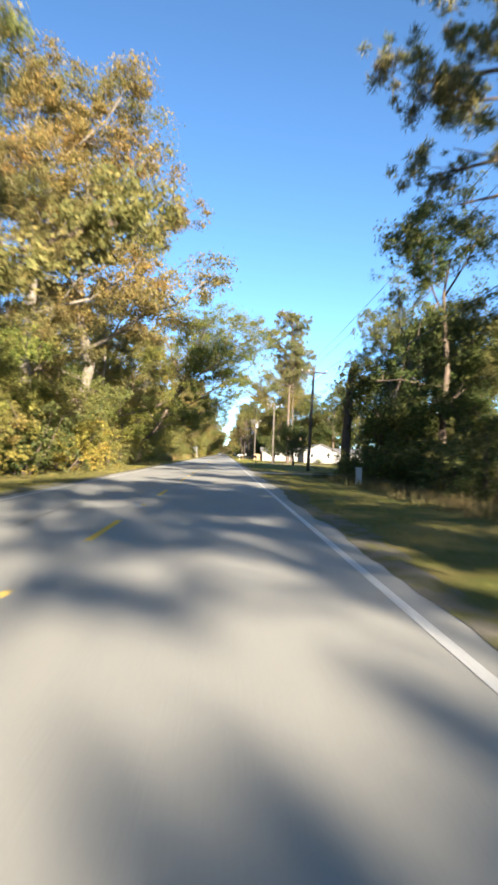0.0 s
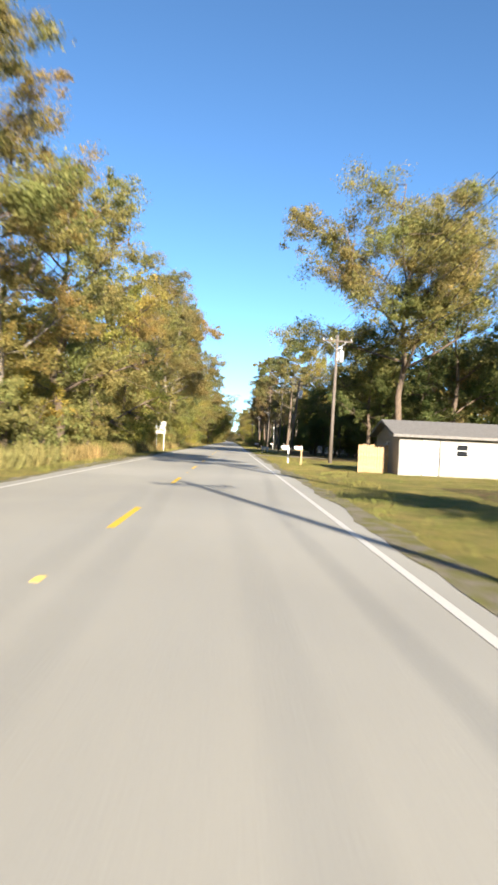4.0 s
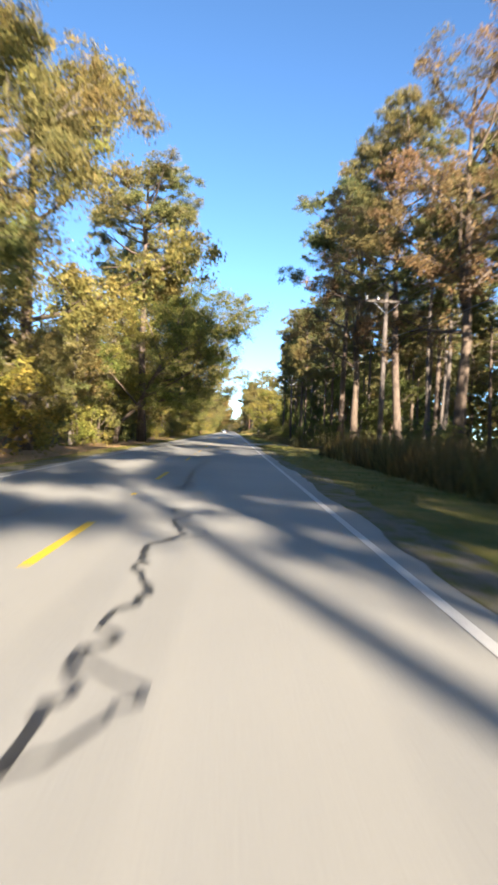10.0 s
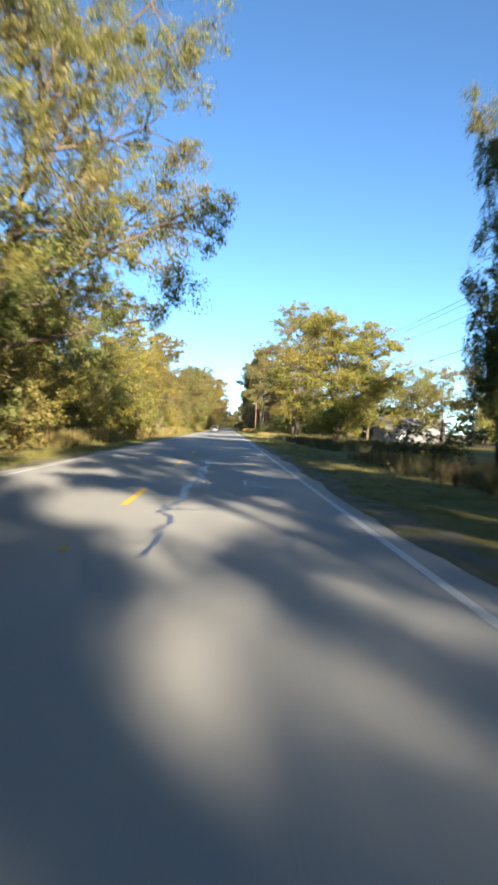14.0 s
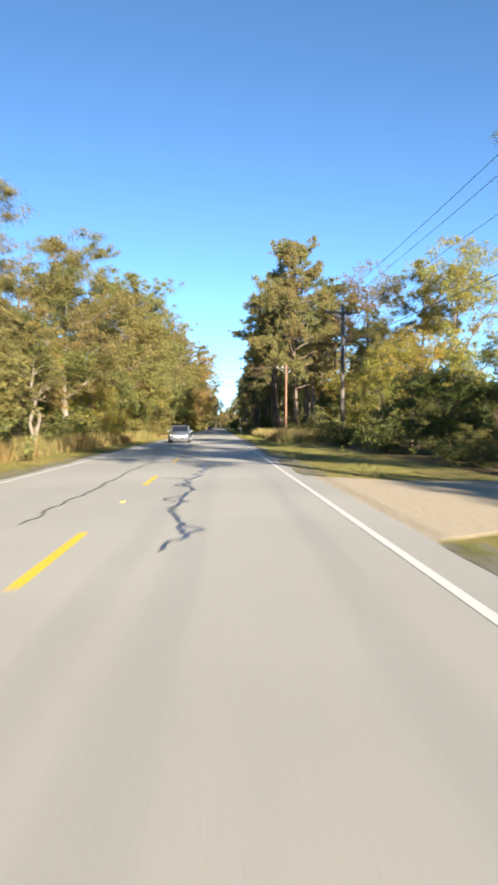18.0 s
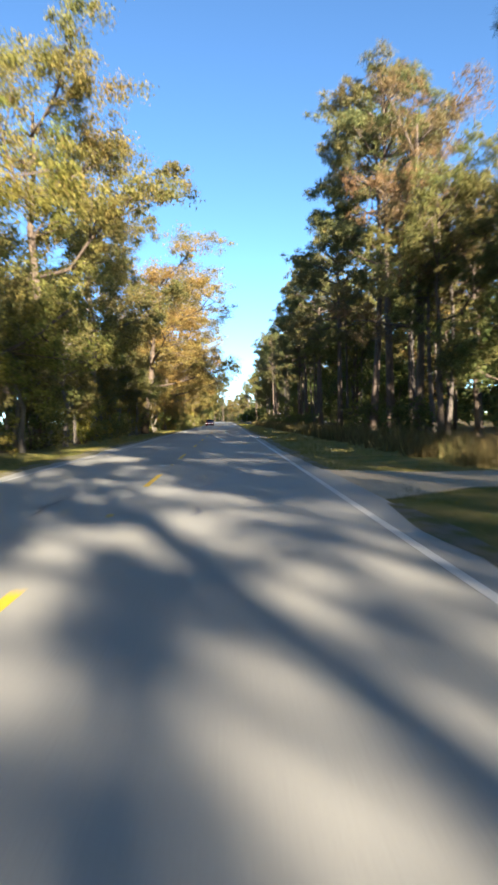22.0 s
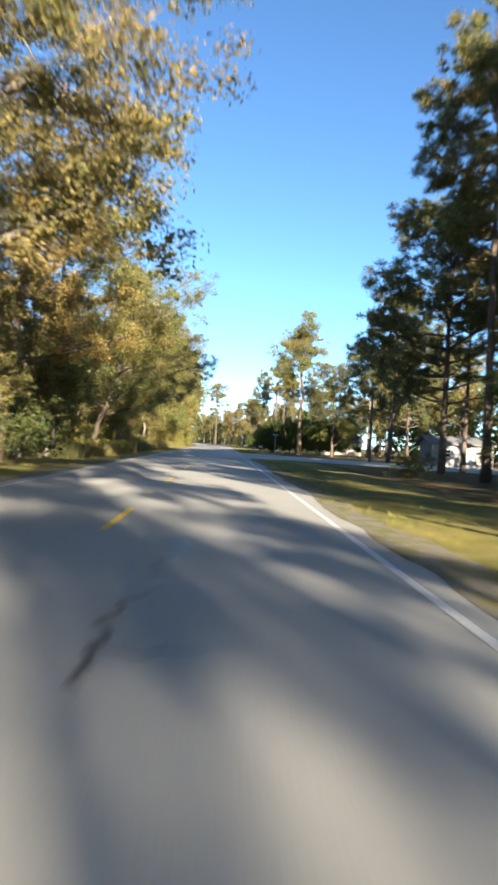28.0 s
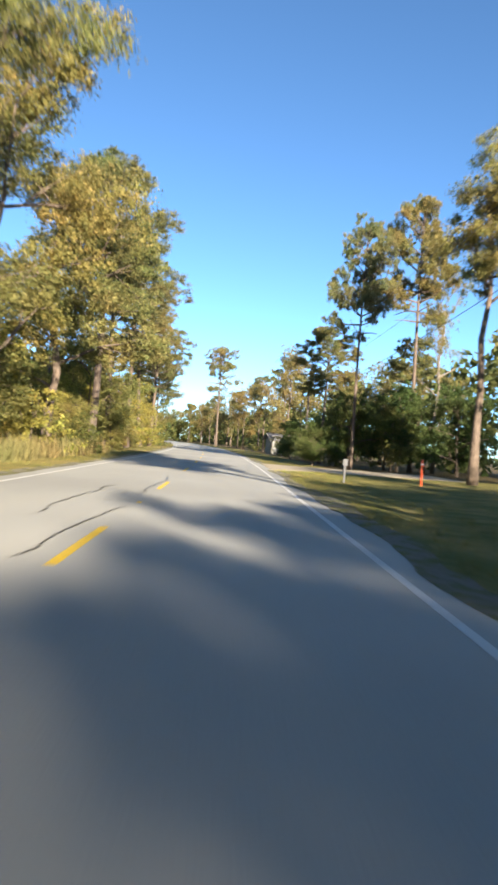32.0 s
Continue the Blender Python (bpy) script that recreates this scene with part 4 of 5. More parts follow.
for i in range(16):  # dim undergrowth behind the stems
    plant(rng_d.choice(("under0", "under1")), 19 + rng_d.uniform(-1.5, 5.5), 252 + 3.1 * i, rng_d.uniform(5, 8.5), 1.2, rng_d.uniform(0, 360))
# trees behind the yards and field, and at the bend
for i in range(13):
    plant(rng_t.choice(("back0", "back1", "yellow0", "backpine0")), 44 + rng_t.uniform(-5, 8), 118 + 11 * i, rng_t.uniform(16, 22))
for i in range(9):
    plant(rng_t.choice(("back0", "yellow1", "back1")), 31 + rng_t.uniform(-4, 5), 455 + 10 * i, rng_t.uniform(8, 13))
for i in range(13):
    plant(rng_t.choice(("back0", "back1", "backpine0")), 32 + rng_t.uniform(-4, 6), 850 + 11 * i, rng_t.uniform(13, 18))
for i in range(14):
    plant(rng_t.choice(("backpine0", "backpine1", "back0")), 9.5 + rng_t.uniform(0, 7), 1010 + 15 * i, rng_t.uniform(13, 17))
    plant(rng_t.choice(("backpine0", "backpine1", "back1")), -10.5 - rng_t.uniform(0, 3), 1050 + 13 * i, rng_t.uniform(13, 16))
for i in range(20):
    plant(rng_t.choice(("backpine0", "backpine1", "back0", "back1")), -42 + 5.5 * i, 1240 + rng_t.uniform(-20, 20), rng_t.uniform(14, 18))
# dark evergreen screen beside the junction
for i in range(8):
    plant("screen", 7.6 + 1.75 * i, 911 - 1.0 * i + rng_t.uniform(-1, 1), min(5.8, 3.6 + 0.6 * i) * rng_t.uniform(0.92, 1.05), 1.0)
for x, y, h in ((9.2, 635.5, 3.2), (8.5, 966, 3.5), (11.5, 967, 6), (15, 966, 7), (19, 964, 7), (9, 985, 4.5), (13, 990, 5)):
    plant("screen", x, y, h)


# ---- far woods, grass: countless, one object a stretch ----
def woods_band(x0, x1, y0, y1, h, n, seed):
    rs = np.random.RandomState(seed)
    m = n // 24
    cy = rs.uniform(y0, y1, m)
    c = np.stack([rs.uniform(x0, x1, m) + np.array([line_x(v) for v in cy]), cy, h * rs.uniform(0.05, 0.95, m) ** 0.9], 1)
    tri = leaves_at(rs, c, np.full(m, 1.7), 24, 0.72, 0.85, 0.2, 0.8)
    tri[:, :, 2] = np.maximum(tri[:, :, 2], 0.0)
    ob = new("far_woods", leaf_mesh("far_woods", tri, LEAF["green"]))
    tagged(ob, "dense dim forest behind the roadside trees", "forest", kind="stuff")


woods_band(-30, -20, -110, 450, 13, 70000, 1)
woods_band(-28, -17, 450, 590, 8, 14000, 2)
woods_band(-30, -20, 590, 1240, 13, 80000, 3)
woods_band(23, 33, -110, 56, 13, 16000, 4)
woods_band(48, 58, 40, 230, 11, 18000, 5)
woods_band(25, 33, 176, 446, 13, 40000, 6)
woods_band(25, 35, 516, 640, 6, 16000, 12)
woods_band(40, 50, 430, 530, 8, 9000, 7)
woods_band(25, 33, 625, 846, 13, 40000, 8)
woods_band(36, 46, 846, 965, 12, 13000, 9)
woods_band(20, 32, 960, 1240, 12, 24000, 10)
woods_band(-30, 60, 1222, 1244, 10, 26000, 13)
woods_band(-60, 90, 1262, 1280, 14, 32000, 11)


CLEAR = ((49, 54), (99, 104), (183, 190), (244, 252), (275.5, 280), (357, 362), (505, 509), (531.5, 541), (647.5, 652.5), (856, 892), (951, 961.5))


def grass_band(x0, x1, y0, y1, n, h, leaf, label, seed):
    """Upright blades in loose tufts."""
    rs = np.random.RandomState(seed)
    m = n // 12
    cy = rs.uniform(y0, y1, m)
    cx = rs.uniform(x0, x1, m) + np.array([line_x(v) for v in cy])
    if x0 > 0:  # nothing grows on the drives and the side road
        keep = np.ones(m, bool)
        for a, b in CLEAR:
            keep &= (cy < a) | (cy > b)
        cx, cy = cx[keep], cy[keep]
        m = len(cx)
    c = np.repeat(np.stack([cx, cy], 1), 12, 0) + rs.normal(size=(m * 12, 2)) * 0.13
    k = len(c)
    hh = h * rs.uniform(0.45, 1.1, k) * np.repeat(rs.uniform(0.6, 1.15, m), 12)
    g = rs.uniform(0, 6.28, k)
    w = 0.01 + 0.015 * min(h, 1.0)
    side = np.stack([np.cos(g), np.sin(g)], 1) * w * rs.uniform(0.6, 1.3, (k, 1))
    tip = c + rs.normal(size=(k, 2)) * 0.22 * h
    z0 = np.full((k, 1), -0.13)
    tri = np.stack([np.hstack([c - side, z0]), np.hstack([c + side, z0]), np.hstack([tip, hh[:, None]])], 1)
    tagged(new("grass", leaf_mesh("grass", tri, LEAF[leaf])), label, "grass", kind="stuff")


TALL = "tall dry tan grass along the edge of the wood"
for s, (x0, x1, y0, y1, n, h) in enumerate((
        (-7.6, -6.0, 100, 215, 24000, 0.9), (-7.6, -6.2, 250, 300, 8000, 0.6), (-9.5, -6.4, 440, 620, 36000, 1.1), (-8.0, -6.2, 840, 960, 22000, 1.0),
        (7.6, 9.6, 0, 45, 6000, 0.45), (7.4, 9.8, 297, 332, 9000, 1.5), (7.6, 10, 350, 440, 12000, 0.7), (7.0, 11.0, 512, 531, 6000, 0.7),
        (6.8, 11.0, 580, 642, 26000, 1.1), (7.6, 10.2, 652, 800, 18000, 1.0), (8, 18, 450, 512, 16000, 0.8))):
    grass_band(x0, x1, y0, y1, n, h, "dry" if s < 4 or s in (7, 8) else "reed", TALL, 20 + s)
SHORT = "short mown green verge grass beside the asphalt"
for s, (x0, x1, y0, y1, n) in enumerate(((4.35, 7.2, -10, 300, 30000), (4.35, 7.2, 300, 640, 30000), (4.35, 7.2, 640, 960, 30000), (-6.6, -4.35, 0, 480, 22000), (-6.6, -4.35, 480, 960, 22000), (7.2, 20, 60, 172, 22000))):
    grass_band(x0, x1, y0, y1, n, 0.13, "grass", SHORT, 40 + s)



# ---- road furniture ----
def slab(name, corners, z, mat, label, category, thick=0.16):
    """A flat paved or earthen area with real thickness."""
    bm = bmesh.new()
    top = [bm.verts.new((x, y, z)) for x, y in corners]
    f = bm.faces.new(top)
    if f.normal.z < 0 or f.calc_area() < 0:
        f.normal_flip()
    r = bmesh.ops.extrude_face_region(bm, geom=[f])
    bmesh.ops.translate(bm, vec=(0, 0, -thick), verts=[v for v in r["geom"] if isinstance(v, bmesh.types.BMVert)])
    bmesh.ops.recalc_face_normals(bm, faces=bm.faces[:])
    me = bpy.data.meshes.new(name)
    bm.to_mesh(me)
    bm.free()
    me.materials.append(mat)
    return tagged(new(name, me), label, category, kind="structure")


def drive(y, width, reach, mat, label, skew=0.0, x0=4.2):
    w = width / 2
    slab("driveway", [(x0, y - w - 1.6), (x0 + 2.0, y - w + skew * 0.2), (reach, y - w + skew), (reach, y + w + skew), (x0 + 2.0, y + w + skew * 0.2), (x0, y + w + 1.6)], -0.004, mat, label, "driveway")


PALE_DRIVE = "pale gravel driveway meeting the road"
SAND_DRIVE = "sandy unpaved driveway mouth beside the asphalt"
drive(51.5, 3.2, 24, GRAVEL, PALE_DRIVE)
drive(101.5, 3.4, 15, GRAVEL, PALE_DRIVE)
drive(186.5, 5.0, 11, DIRT, SAND_DRIVE)
drive(247.5, 5.5, 26, GRAVEL, PALE_DRIVE, -4)
drive(277.5, 3.0, 15, DIRT, SAND_DRIVE, 3)
drive(359.5, 3.2, 16, GRAVEL, PALE_DRIVE)
drive(507, 3.0, 18, GRAVEL, PALE_DRIVE)
drive(537, 7.5, 15, SAND, SAND_DRIVE, -2)
drive(650, 3.6, 14, SAND, SAND_DRIVE)
drive(956, 8.5, 30, SAND, SAND_DRIVE, 3)
slab("side_road", [(4.2, 862), (7, 863.5), (12, 858), (40, 829), (40, 852), (19, 873), (11.0, 881), (8.0, 886), (4.2, 891)], 0.003, ASPHALT, "grey asphalt side road joining at an angle", "road")
slab("earth_bank", [(-5.0, 623), (-9.5, 620), (-9.5, 653), (-5.3, 649)], 0.004, EARTH, "bare orange earth at the wood's edge", "bank", 0.3)
slab("earth_bank", [(-5.3, 296), (-9.5, 292), (-9.5, 402), (-5.3, 398)], 0.004, EARTH, "bare orange earth beside the left lane", "bank", 0.3)

# centre line: dashes between known places
DASH_AT = (1.2, 12.1, 45.3, 95.0, 179.9, 210.6, 244.4, 277.1, 296.1, 330.4, 362.8, 384.7, 418.7, 507.6, 531.1, 562.0, 595.8, 615.7, 651.4, 672.0, 704.6, 727.0, 813.9, 847.3, 868.0, 900.1, 921.1, 1240.0)
dash_mesh = mesh_of("dash", [(-0.06, -1.55, 0), (0.06, -1.55, 0), (0.06, 1.55, 0), (-0.06, 1.55, 0)], [(0, 1, 2, 3)], YELLOW_LINE)
centre_line = tagged(new("centre_line"), "broken yellow centre line of short dashes", "road marking", kind="structure")
refl_bm = bmesh.new()
bmesh.ops.create_cube(refl_bm, size=1)
for v in refl_bm.verts:
    k = 0.62 if v.co.z > 0 else 1.0
    v.co = Vector((v.co.x * 0.1 * k, v.co.y * 0.1 * k, 0.0 if v.co.z < 0 else 0.018))
refl_mesh = bpy.data.meshes.new("road_stud")
refl_bm.to_mesh(refl_mesh)
refl_bm.free()
refl_mesh.materials.append(YELLOW_LINE)
for a, b in zip(DASH_AT, DASH_AT[1:]):
    n = max(1, round((b - a) / 10.95))
    for i in range(n):
        y = a + (b - a) * i / n
        d = new("dash", dash_mesh)
        d.parent = centre_line
        d.matrix_basis = pose(line_x(y), y, 0.004)
        if i % 2 == 0 and y < 960:
            s = tagged(new("road_stud", refl_mesh), "small yellow reflective stud on the centre line", "road stud", "centre line studs")
            s.matrix_basis = pose(line_x(y), y + (b - a) / n * 0.5, 0.002)
# short dotted line across the junction
dot_mesh = mesh_of("dash", [(-0.055, -0.35, 0), (0.055, -0.35, 0), (0.055, 0.35, 0), (-0.055, 0.35, 0)], [(0, 1, 2, 3)], WHITE_LINE)
dotted = tagged(new("junction_line"), "short white dots across the side road's mouth", "road marking", kind="structure")
for i in range(16):
    d = new("dash", dot_mesh)
    d.parent = dotted
    d.matrix_basis = pose(LANE, 854.3 + 1.95 * i, 0.008)


# sealed cracks
def crack(points, width, rng):
    """A poured, uneven strip of sealant along a line of (x, y)."""
    v, f = [], []
    for i, (x, y) in enumerate(points):
        a, b = points[max(i - 1, 0)], points[min(i + 1, len(points) - 1)]
        dx, dy = b[0] - a[0], b[1] - a[1]
        n = math.hypot(dx, dy) or 1
        w = width * rng.uniform(0.35, 0.75) * (0.3 if i in (0, len(points) - 1) else 1)
        v += [(x - dy / n * w, y + dx / n * w, 0.0065), (x + dy / n * w, y - dx / n * w, 0.0065)]
    for i in range(len(points) - 1):
        f.append((2 * i, 2 * i + 1, 2 * i + 3, 2 * i + 2))
    return v, f


rng_c = random.Random(5)
sealed = tagged(new("crack_sealant"), "black wandering sealed cracks in the asphalt", "road crack", kind="structure")


def add_crack(x, y0, y1, width=0.09, wander=0.2, step=0.16, spurs=True):
    """One poured seam that wanders at two scales, with loops and side spurs."""
    pts, y, slow, fast = [], y0, 0.0, 0.0
    while y < y1:
        slow = slow * 0.97 + rng_c.uniform(-0.05, 0.05)
        fast = fast * 0.75 + rng_c.uniform(-wander, wander) * 0.28
        pts.append((x + slow + fast, y))
        y += step * rng_c.uniform(0.4, 1.7)
    if len(pts) < 3:
        return
    v, f = crack(pts, width, rng_c)
    ob = new("crack", mesh_of("crack", v, f, TAR))
    ob.parent = sealed
    k = rng_c.randint(4, 10) if spurs else len(pts)
    while k < len(pts) - 2:
        (bx, by), s = pts[k], rng_c.choice((-1, 1))
        if rng_c.random() < 0.5:  # a loop that joins the seam again
            m, reach = min(k + rng_c.randint(6, 12), len(pts) - 1), rng_c.uniform(0.14, 0.34)
            br = [(pts[q][0] + s * reach * math.sin(math.pi * (q - k) / (m - k)) + rng_c.uniform(-0.03, 0.03), pts[q][1]) for q in range(k, m + 1)]
        else:
            br = [(bx + s * 0.14 * q, by + 0.05 * q + rng_c.uniform(-0.12, 0.12)) for q in range(rng_c.randint(3, 8))]
        v, f = crack(br, width * 0.75, rng_c)
        o2 = new("crack", mesh_of("crack", v, f, TAR))
        o2.parent = sealed
        k += rng_c.randint(18, 44)


SEAMS_RIGHT = ((1.2, 20, 24), (1.9, 70, 72.5), (1.24, 94, 97.3), (1.1, 163, 172), (0.95, 178.9, 182.1), (1.01, 187, 191), (2.75, 182.8, 185.3), (1.02, 236.6, 239.1),
               (0.85, 242.3, 243.7), (0.98, 265.7, 299.7), (0.8, 303, 318), (1.0, 353.9, 360.1), (0.95, 385, 403.4), (0.87, 412.7, 433.4), (2.5, 421.2, 426.8), (1.1, 455, 470))
SEAMS_ON = ((1.1, 531.2, 549), (0.8, 587.7, 588.5), (1.06, 592.4, 594), (1.15, 645.2, 646.3), (1.1, 649.2, 652.2), (1.1, 672.5, 674.2), (1.1, 678.7, 689.2), (1.3, 698, 704),
            (1.8, 705, 710), (1.07, 730.8, 741.5), (1.2, 770, 800), (1.0, 806, 812), (1.12, 842, 847.6), (1.25, 858.9, 862), (0.85, 865.7, 888.5))
for x, y0, y1 in SEAMS_RIGHT + SEAMS_ON:
    add_crack(x, y0, y1, 0.062, 0.3, 0.13)
SEAMS_LEFT = ((-1.5, 12, 24), (-1.3, 40, 56), (-1.2, 70.4, 73.6), (-0.85, 95.8, 101.7), (-1.2, 160, 176), (-1.04, 181.4, 184.3), (-1.1, 188, 189.7), (-1.2, 239.9, 248.3),
              (-0.85, 267.7, 271.5), (-1.3, 292, 300), (-1.5, 325, 332), (-1.3, 357.6, 364.5), (-1.4, 486, 520), (-1.0, 533.5, 552.4))
SEAMS_LEFT_ON = ((-1.4, 560, 580), (-1.35, 588.7, 591.4), (-0.22, 591, 594.2), (-1.27, 616.5, 628.7), (-1.25, 645.7, 648.4), (-1.1, 672.9, 676.5), (-1.5, 695, 706), (-1.3, 806, 812),
                 (-1.1, 839.9, 843), (-0.78, 866.4, 868.7), (0.0, 892.7, 900.7), (-0.4, 919.9, 925.8), (-1.27, 923.8, 931), (-0.2, 928.2, 936.7))
for x, y0, y1 in SEAMS_LEFT + SEAMS_LEFT_ON:
    add_crack(x, y0, y1, 0.034, 0.1, 0.2, spurs=y1 - y0 < 5)


# ---- utility poles and wires ----
def utility_pole(x, y, h, lean=0.0, can=False, arm=2.3, wood=POLE_WOOD):
    ob = thing("utility_pole", "weathered wooden utility pole with a crossarm" + (" and transformer" if can else ""), "utility pole", pose(x, y, -0.1, 0, lean, 0), "utility poles along the verge")
    v, f = tube_data([(0, 0, 0), (0, 0, h * 0.5), (0, 0, h)], [0.15, 0.125, 0.1], 12)
    under("pole", mesh_of("pole", v, f, wood, True), ob)
    part("crossarm", box_bm(-arm / 2, arm / 2, -0.16, -0.05, h - 0.55, h - 0.42, 0.012), POLE_WOOD, ob)
    for s in (-1, 1):
        v, f = tube_data([(s * 0.06, -0.12, h - 1.1), (s * arm * 0.3, -0.12, h - 0.55)], [0.02, 0.02], 6)
        under("brace", mesh_of("brace", v, f, GALV), ob)
    for k in (-0.46, -0.2, 0.46):
        v, f = tube_data([(k * arm, -0.1, h - 0.42), (k * arm, -0.1, h - 0.36), (k * arm, -0.1, h - 0.3), (k * arm, -0.1, h - 0.24)], [0.03, 0.06, 0.035, 0.05], 10)
        under("insulator", mesh_of("insulator", v, f, CERAMIC, True), ob, "pale ceramic insulator")
    if can:
        v, f = tube_data([(0.34, -0.1, h - 2.1), (0.34, -0.1, h - 2.05), (0.34, -0.1, h - 1.25), (0.34, -0.1, h - 1.18)], [0.2, 0.23, 0.23, 0.16], 16)
        tank = under("transformer", mesh_of("transformer", v, f, GALV, True), ob, "grey steel transformer can")
        v, f = tube_data([(0.34, -0.1, h - 1.18), (0.34, -0.1, h - 0.98)], [0.05, 0.035], 8)
        under("bushing", mesh_of("bushing", v, f, CERAMIC), tank)
        part("bracket", box_bm(0.08, 0.16, -0.14, -0.06, h - 1.9, h - 1.3), GALV, ob)
    return ob


POLES = ((9.2, -4, 9.6, 0.5, False), (9.3, 61.2, 9.2, 2.0, False), (9.3, 106.5, 9.4, 0.5, False), (9.2, 168, 9.8, 0.8, True), (9.0, 201.4, 9.2, 4.5, True),
         (9.2, 226, 9.9, 1.2, False), (9.8, 273, 8.6, 1.5, False), (9.7, 325, 9.0, 0.5, False), (9.5, 379, 8.6, -0.8, False), (15.2, 439, 9.0, 0.5, False),
         (9.6, 491, 8.6, 0.5, False), (9.9, 570, 9.4, 0.5, False), (9.55, 606, 8.7, 0.8, False), (16.5, 872, 10.0, 0.0, False), (10.2, 917.8, 10.4, 0.5, True), (10.4, 990, 10.0, 0.0, False))
for x, y, h, lean, can in POLES:
    utility_pole(x, y, h, lean, can, wood=POLE_RED if y == 606 else POLE_WOOD)
utility_pole(-13.5, 607, 9.2, 0.0, False, 2.3)


def wire(a, b, sag, r=0.01):
    a, b = Vector(a), Vector(b)
    pts = [a.lerp(b, i / 10) - Vector((0, 0, sag * 4 * (i / 10) * (1 - i / 10))) for i in range(11)]
    v, f = tube_data(pts, [r] * 11, 5)
    return mesh_of("wire", v, f, WIRE, True)


for p, q in zip(POLES, POLES[1:]):
    if p[1] == 606:
        continue
    span = thing("power_line", "dark sagging power line wires between two poles", "power line", pose(0, 0, 0), "overhead lines")
    for k in (-1.05, -0.45, 1.05):
        under("wire", wire((p[0] + k + math.sin(radians(p[3])) * p[2], p[1], p[2] - 0.35), (q[0] + k + math.sin(radians(q[3])) * q[2], q[1], q[2] - 0.35), 0.006 * (q[1] - p[1]) + 0.2), span)
    under("wire", wire((p[0], p[1], p[2] - 2.6), (q[0], q[1], q[2] - 2.6), 0.01 * (q[1] - p[1]) + 0.2, 0.015), span, "thick lower cable")
span = thing("power_line", "pale wires crossing over the road between two poles", "power line", pose(0, 0, 0), "overhead lines")
for k in range(3):
    under("wire", wire((9.55, 606, 8.2 - 0.95 * k), (-13.5, 607, 8.6 - 0.95 * k), 0.25, 0.016), span)


# ---- letterboxes, signs, posts ----
def mailbox(x, y, post_mat, box_mat, label, turn=0, h=1.05):
    ob = thing("mailbox", label, "mailbox", pose(x, y, -0.1, 0, 0, turn), "roadside mailboxes")
    part("post", box_bm(-0.05, 0.05, -0.05, 0.05, 0, h + 0.1, 0.008), post_mat, ob)
    part("arm", box_bm(-0.42, 0.12, -0.04, 0.04, h - 0.04, h + 0.03, 0.006), post_mat, ob)
    bm = bmesh.new()
    prof = [(-0.085, 0), (0.085, 0)] + [(0.085 * math.cos(a), 0.12 + 0.085 * math.sin(a)) for a in [math.pi * i / 8 for i in range(9)]]
    front = [bm.verts.new((-0.46, px, h + 0.035 + pz)) for px, pz in prof]
    back = [bm.verts.new((0.04, px, h + 0.035 + pz)) for px, pz in prof]
    bm.faces.new(front)
    bm.faces.new(back[::-1])
    for i in range(len(prof)):
        j = (i + 1) % len(prof)
        bm.faces.new((front[i], back[i], back[j], front[j]))
    bmesh.ops.recalc_face_normals(bm, faces=bm.faces[:])
    box = part("box", bm, box_mat, ob)
    bm = bmesh.new()
    bm.faces.new([bm.verts.new((-0.468, px * 0.96, h + 0.04 + pz * 0.96)) for px, pz in prof])
    r = bmesh.ops.extrude_face_region(bm, geom=bm.faces[:])
    bmesh.ops.translate(bm, vec=(-0.012, 0, 0), verts=[v for v in r["geom"] if isinstance(v, bmesh.types.BMVert)])
    part("door", bm, box_mat, box)
    part("flag", box_bm(-0.2, -0.14, -0.1, -0.092, h + 0.1, h + 0.26), RED, box, "small red flag")
    return ob


mailbox(5.5, 78, BLACK, BLACK, "black mailbox on a dark post")
mailbox(5.4, 212.6, FENCE_WOOD, GALV, "pale metal mailbox on a wooden post")
mailbox(10.0, 256.2, WHITE_PAINT, WHITE_PAINT, "white mailbox on a white post")
mailbox(5.3, 639.5, WHITE_PAINT, GALV, "pale mailbox on a white post in dry grass")
mailbox(7.34, 900.6, FENCE_WOOD, GALV, "grey mailbox on a timber post", h=0.84)
mailbox(5.6, 163, WHITE_PAINT, WHITE_PAINT, "white mailbox beside the yard")
mailbox(6.3, 161, FENCE_WOOD, WHITE_PAINT, "white mailbox on a wooden post")


def post_sign(x, y, w, h, top, mat, label, name="road_sign", turn=0):
    ob = thing(name, label, "sign", pose(x, y, -0.1, 0, 0, turn))
    for s in (-1, 1):
        part("post", box_bm(s * w * 0.36 - 0.035, s * w * 0.36 + 0.035, -0.035, 0.035, 0, top, 0.006), GALV if top > 1.5 else WHITE_PAINT, ob)
    part("panel", box_bm(-w / 2, w / 2, -0.055, -0.038, top - h, top, 0.004), mat, ob)
    return ob


s = post_sign(-5.7, 188, 1.05, 0.85, 3.1, SIGN_BACK, "bare metal back of a road sign on two posts")
part("panel", box_bm(-0.5, 0.5, -0.055, -0.038, 1.85, 2.15, 0.004), SIGN_BACK, s, "narrow lower sign panel")
post_sign(6.0, 204.5, 0.95, 0.28, 0.85, WHITE_PAINT, "low white blank board on two short posts", "board_sign", 6)
s = thing("street_sign", "small green street name sign on a steel post", "sign", pose(9.0, 899, -0.1))
v, f = tube_data([(0, 0, 0), (0, 0, 2.6)], [0.03, 0.03], 8)
under("post", mesh_of("post", v, f, GALV, True), s)
blade = part("blade", box_bm(-0.5, 0.5, -0.01, 0.01, 2.6, 2.82, 0.004), GREEN_SIGN, s)
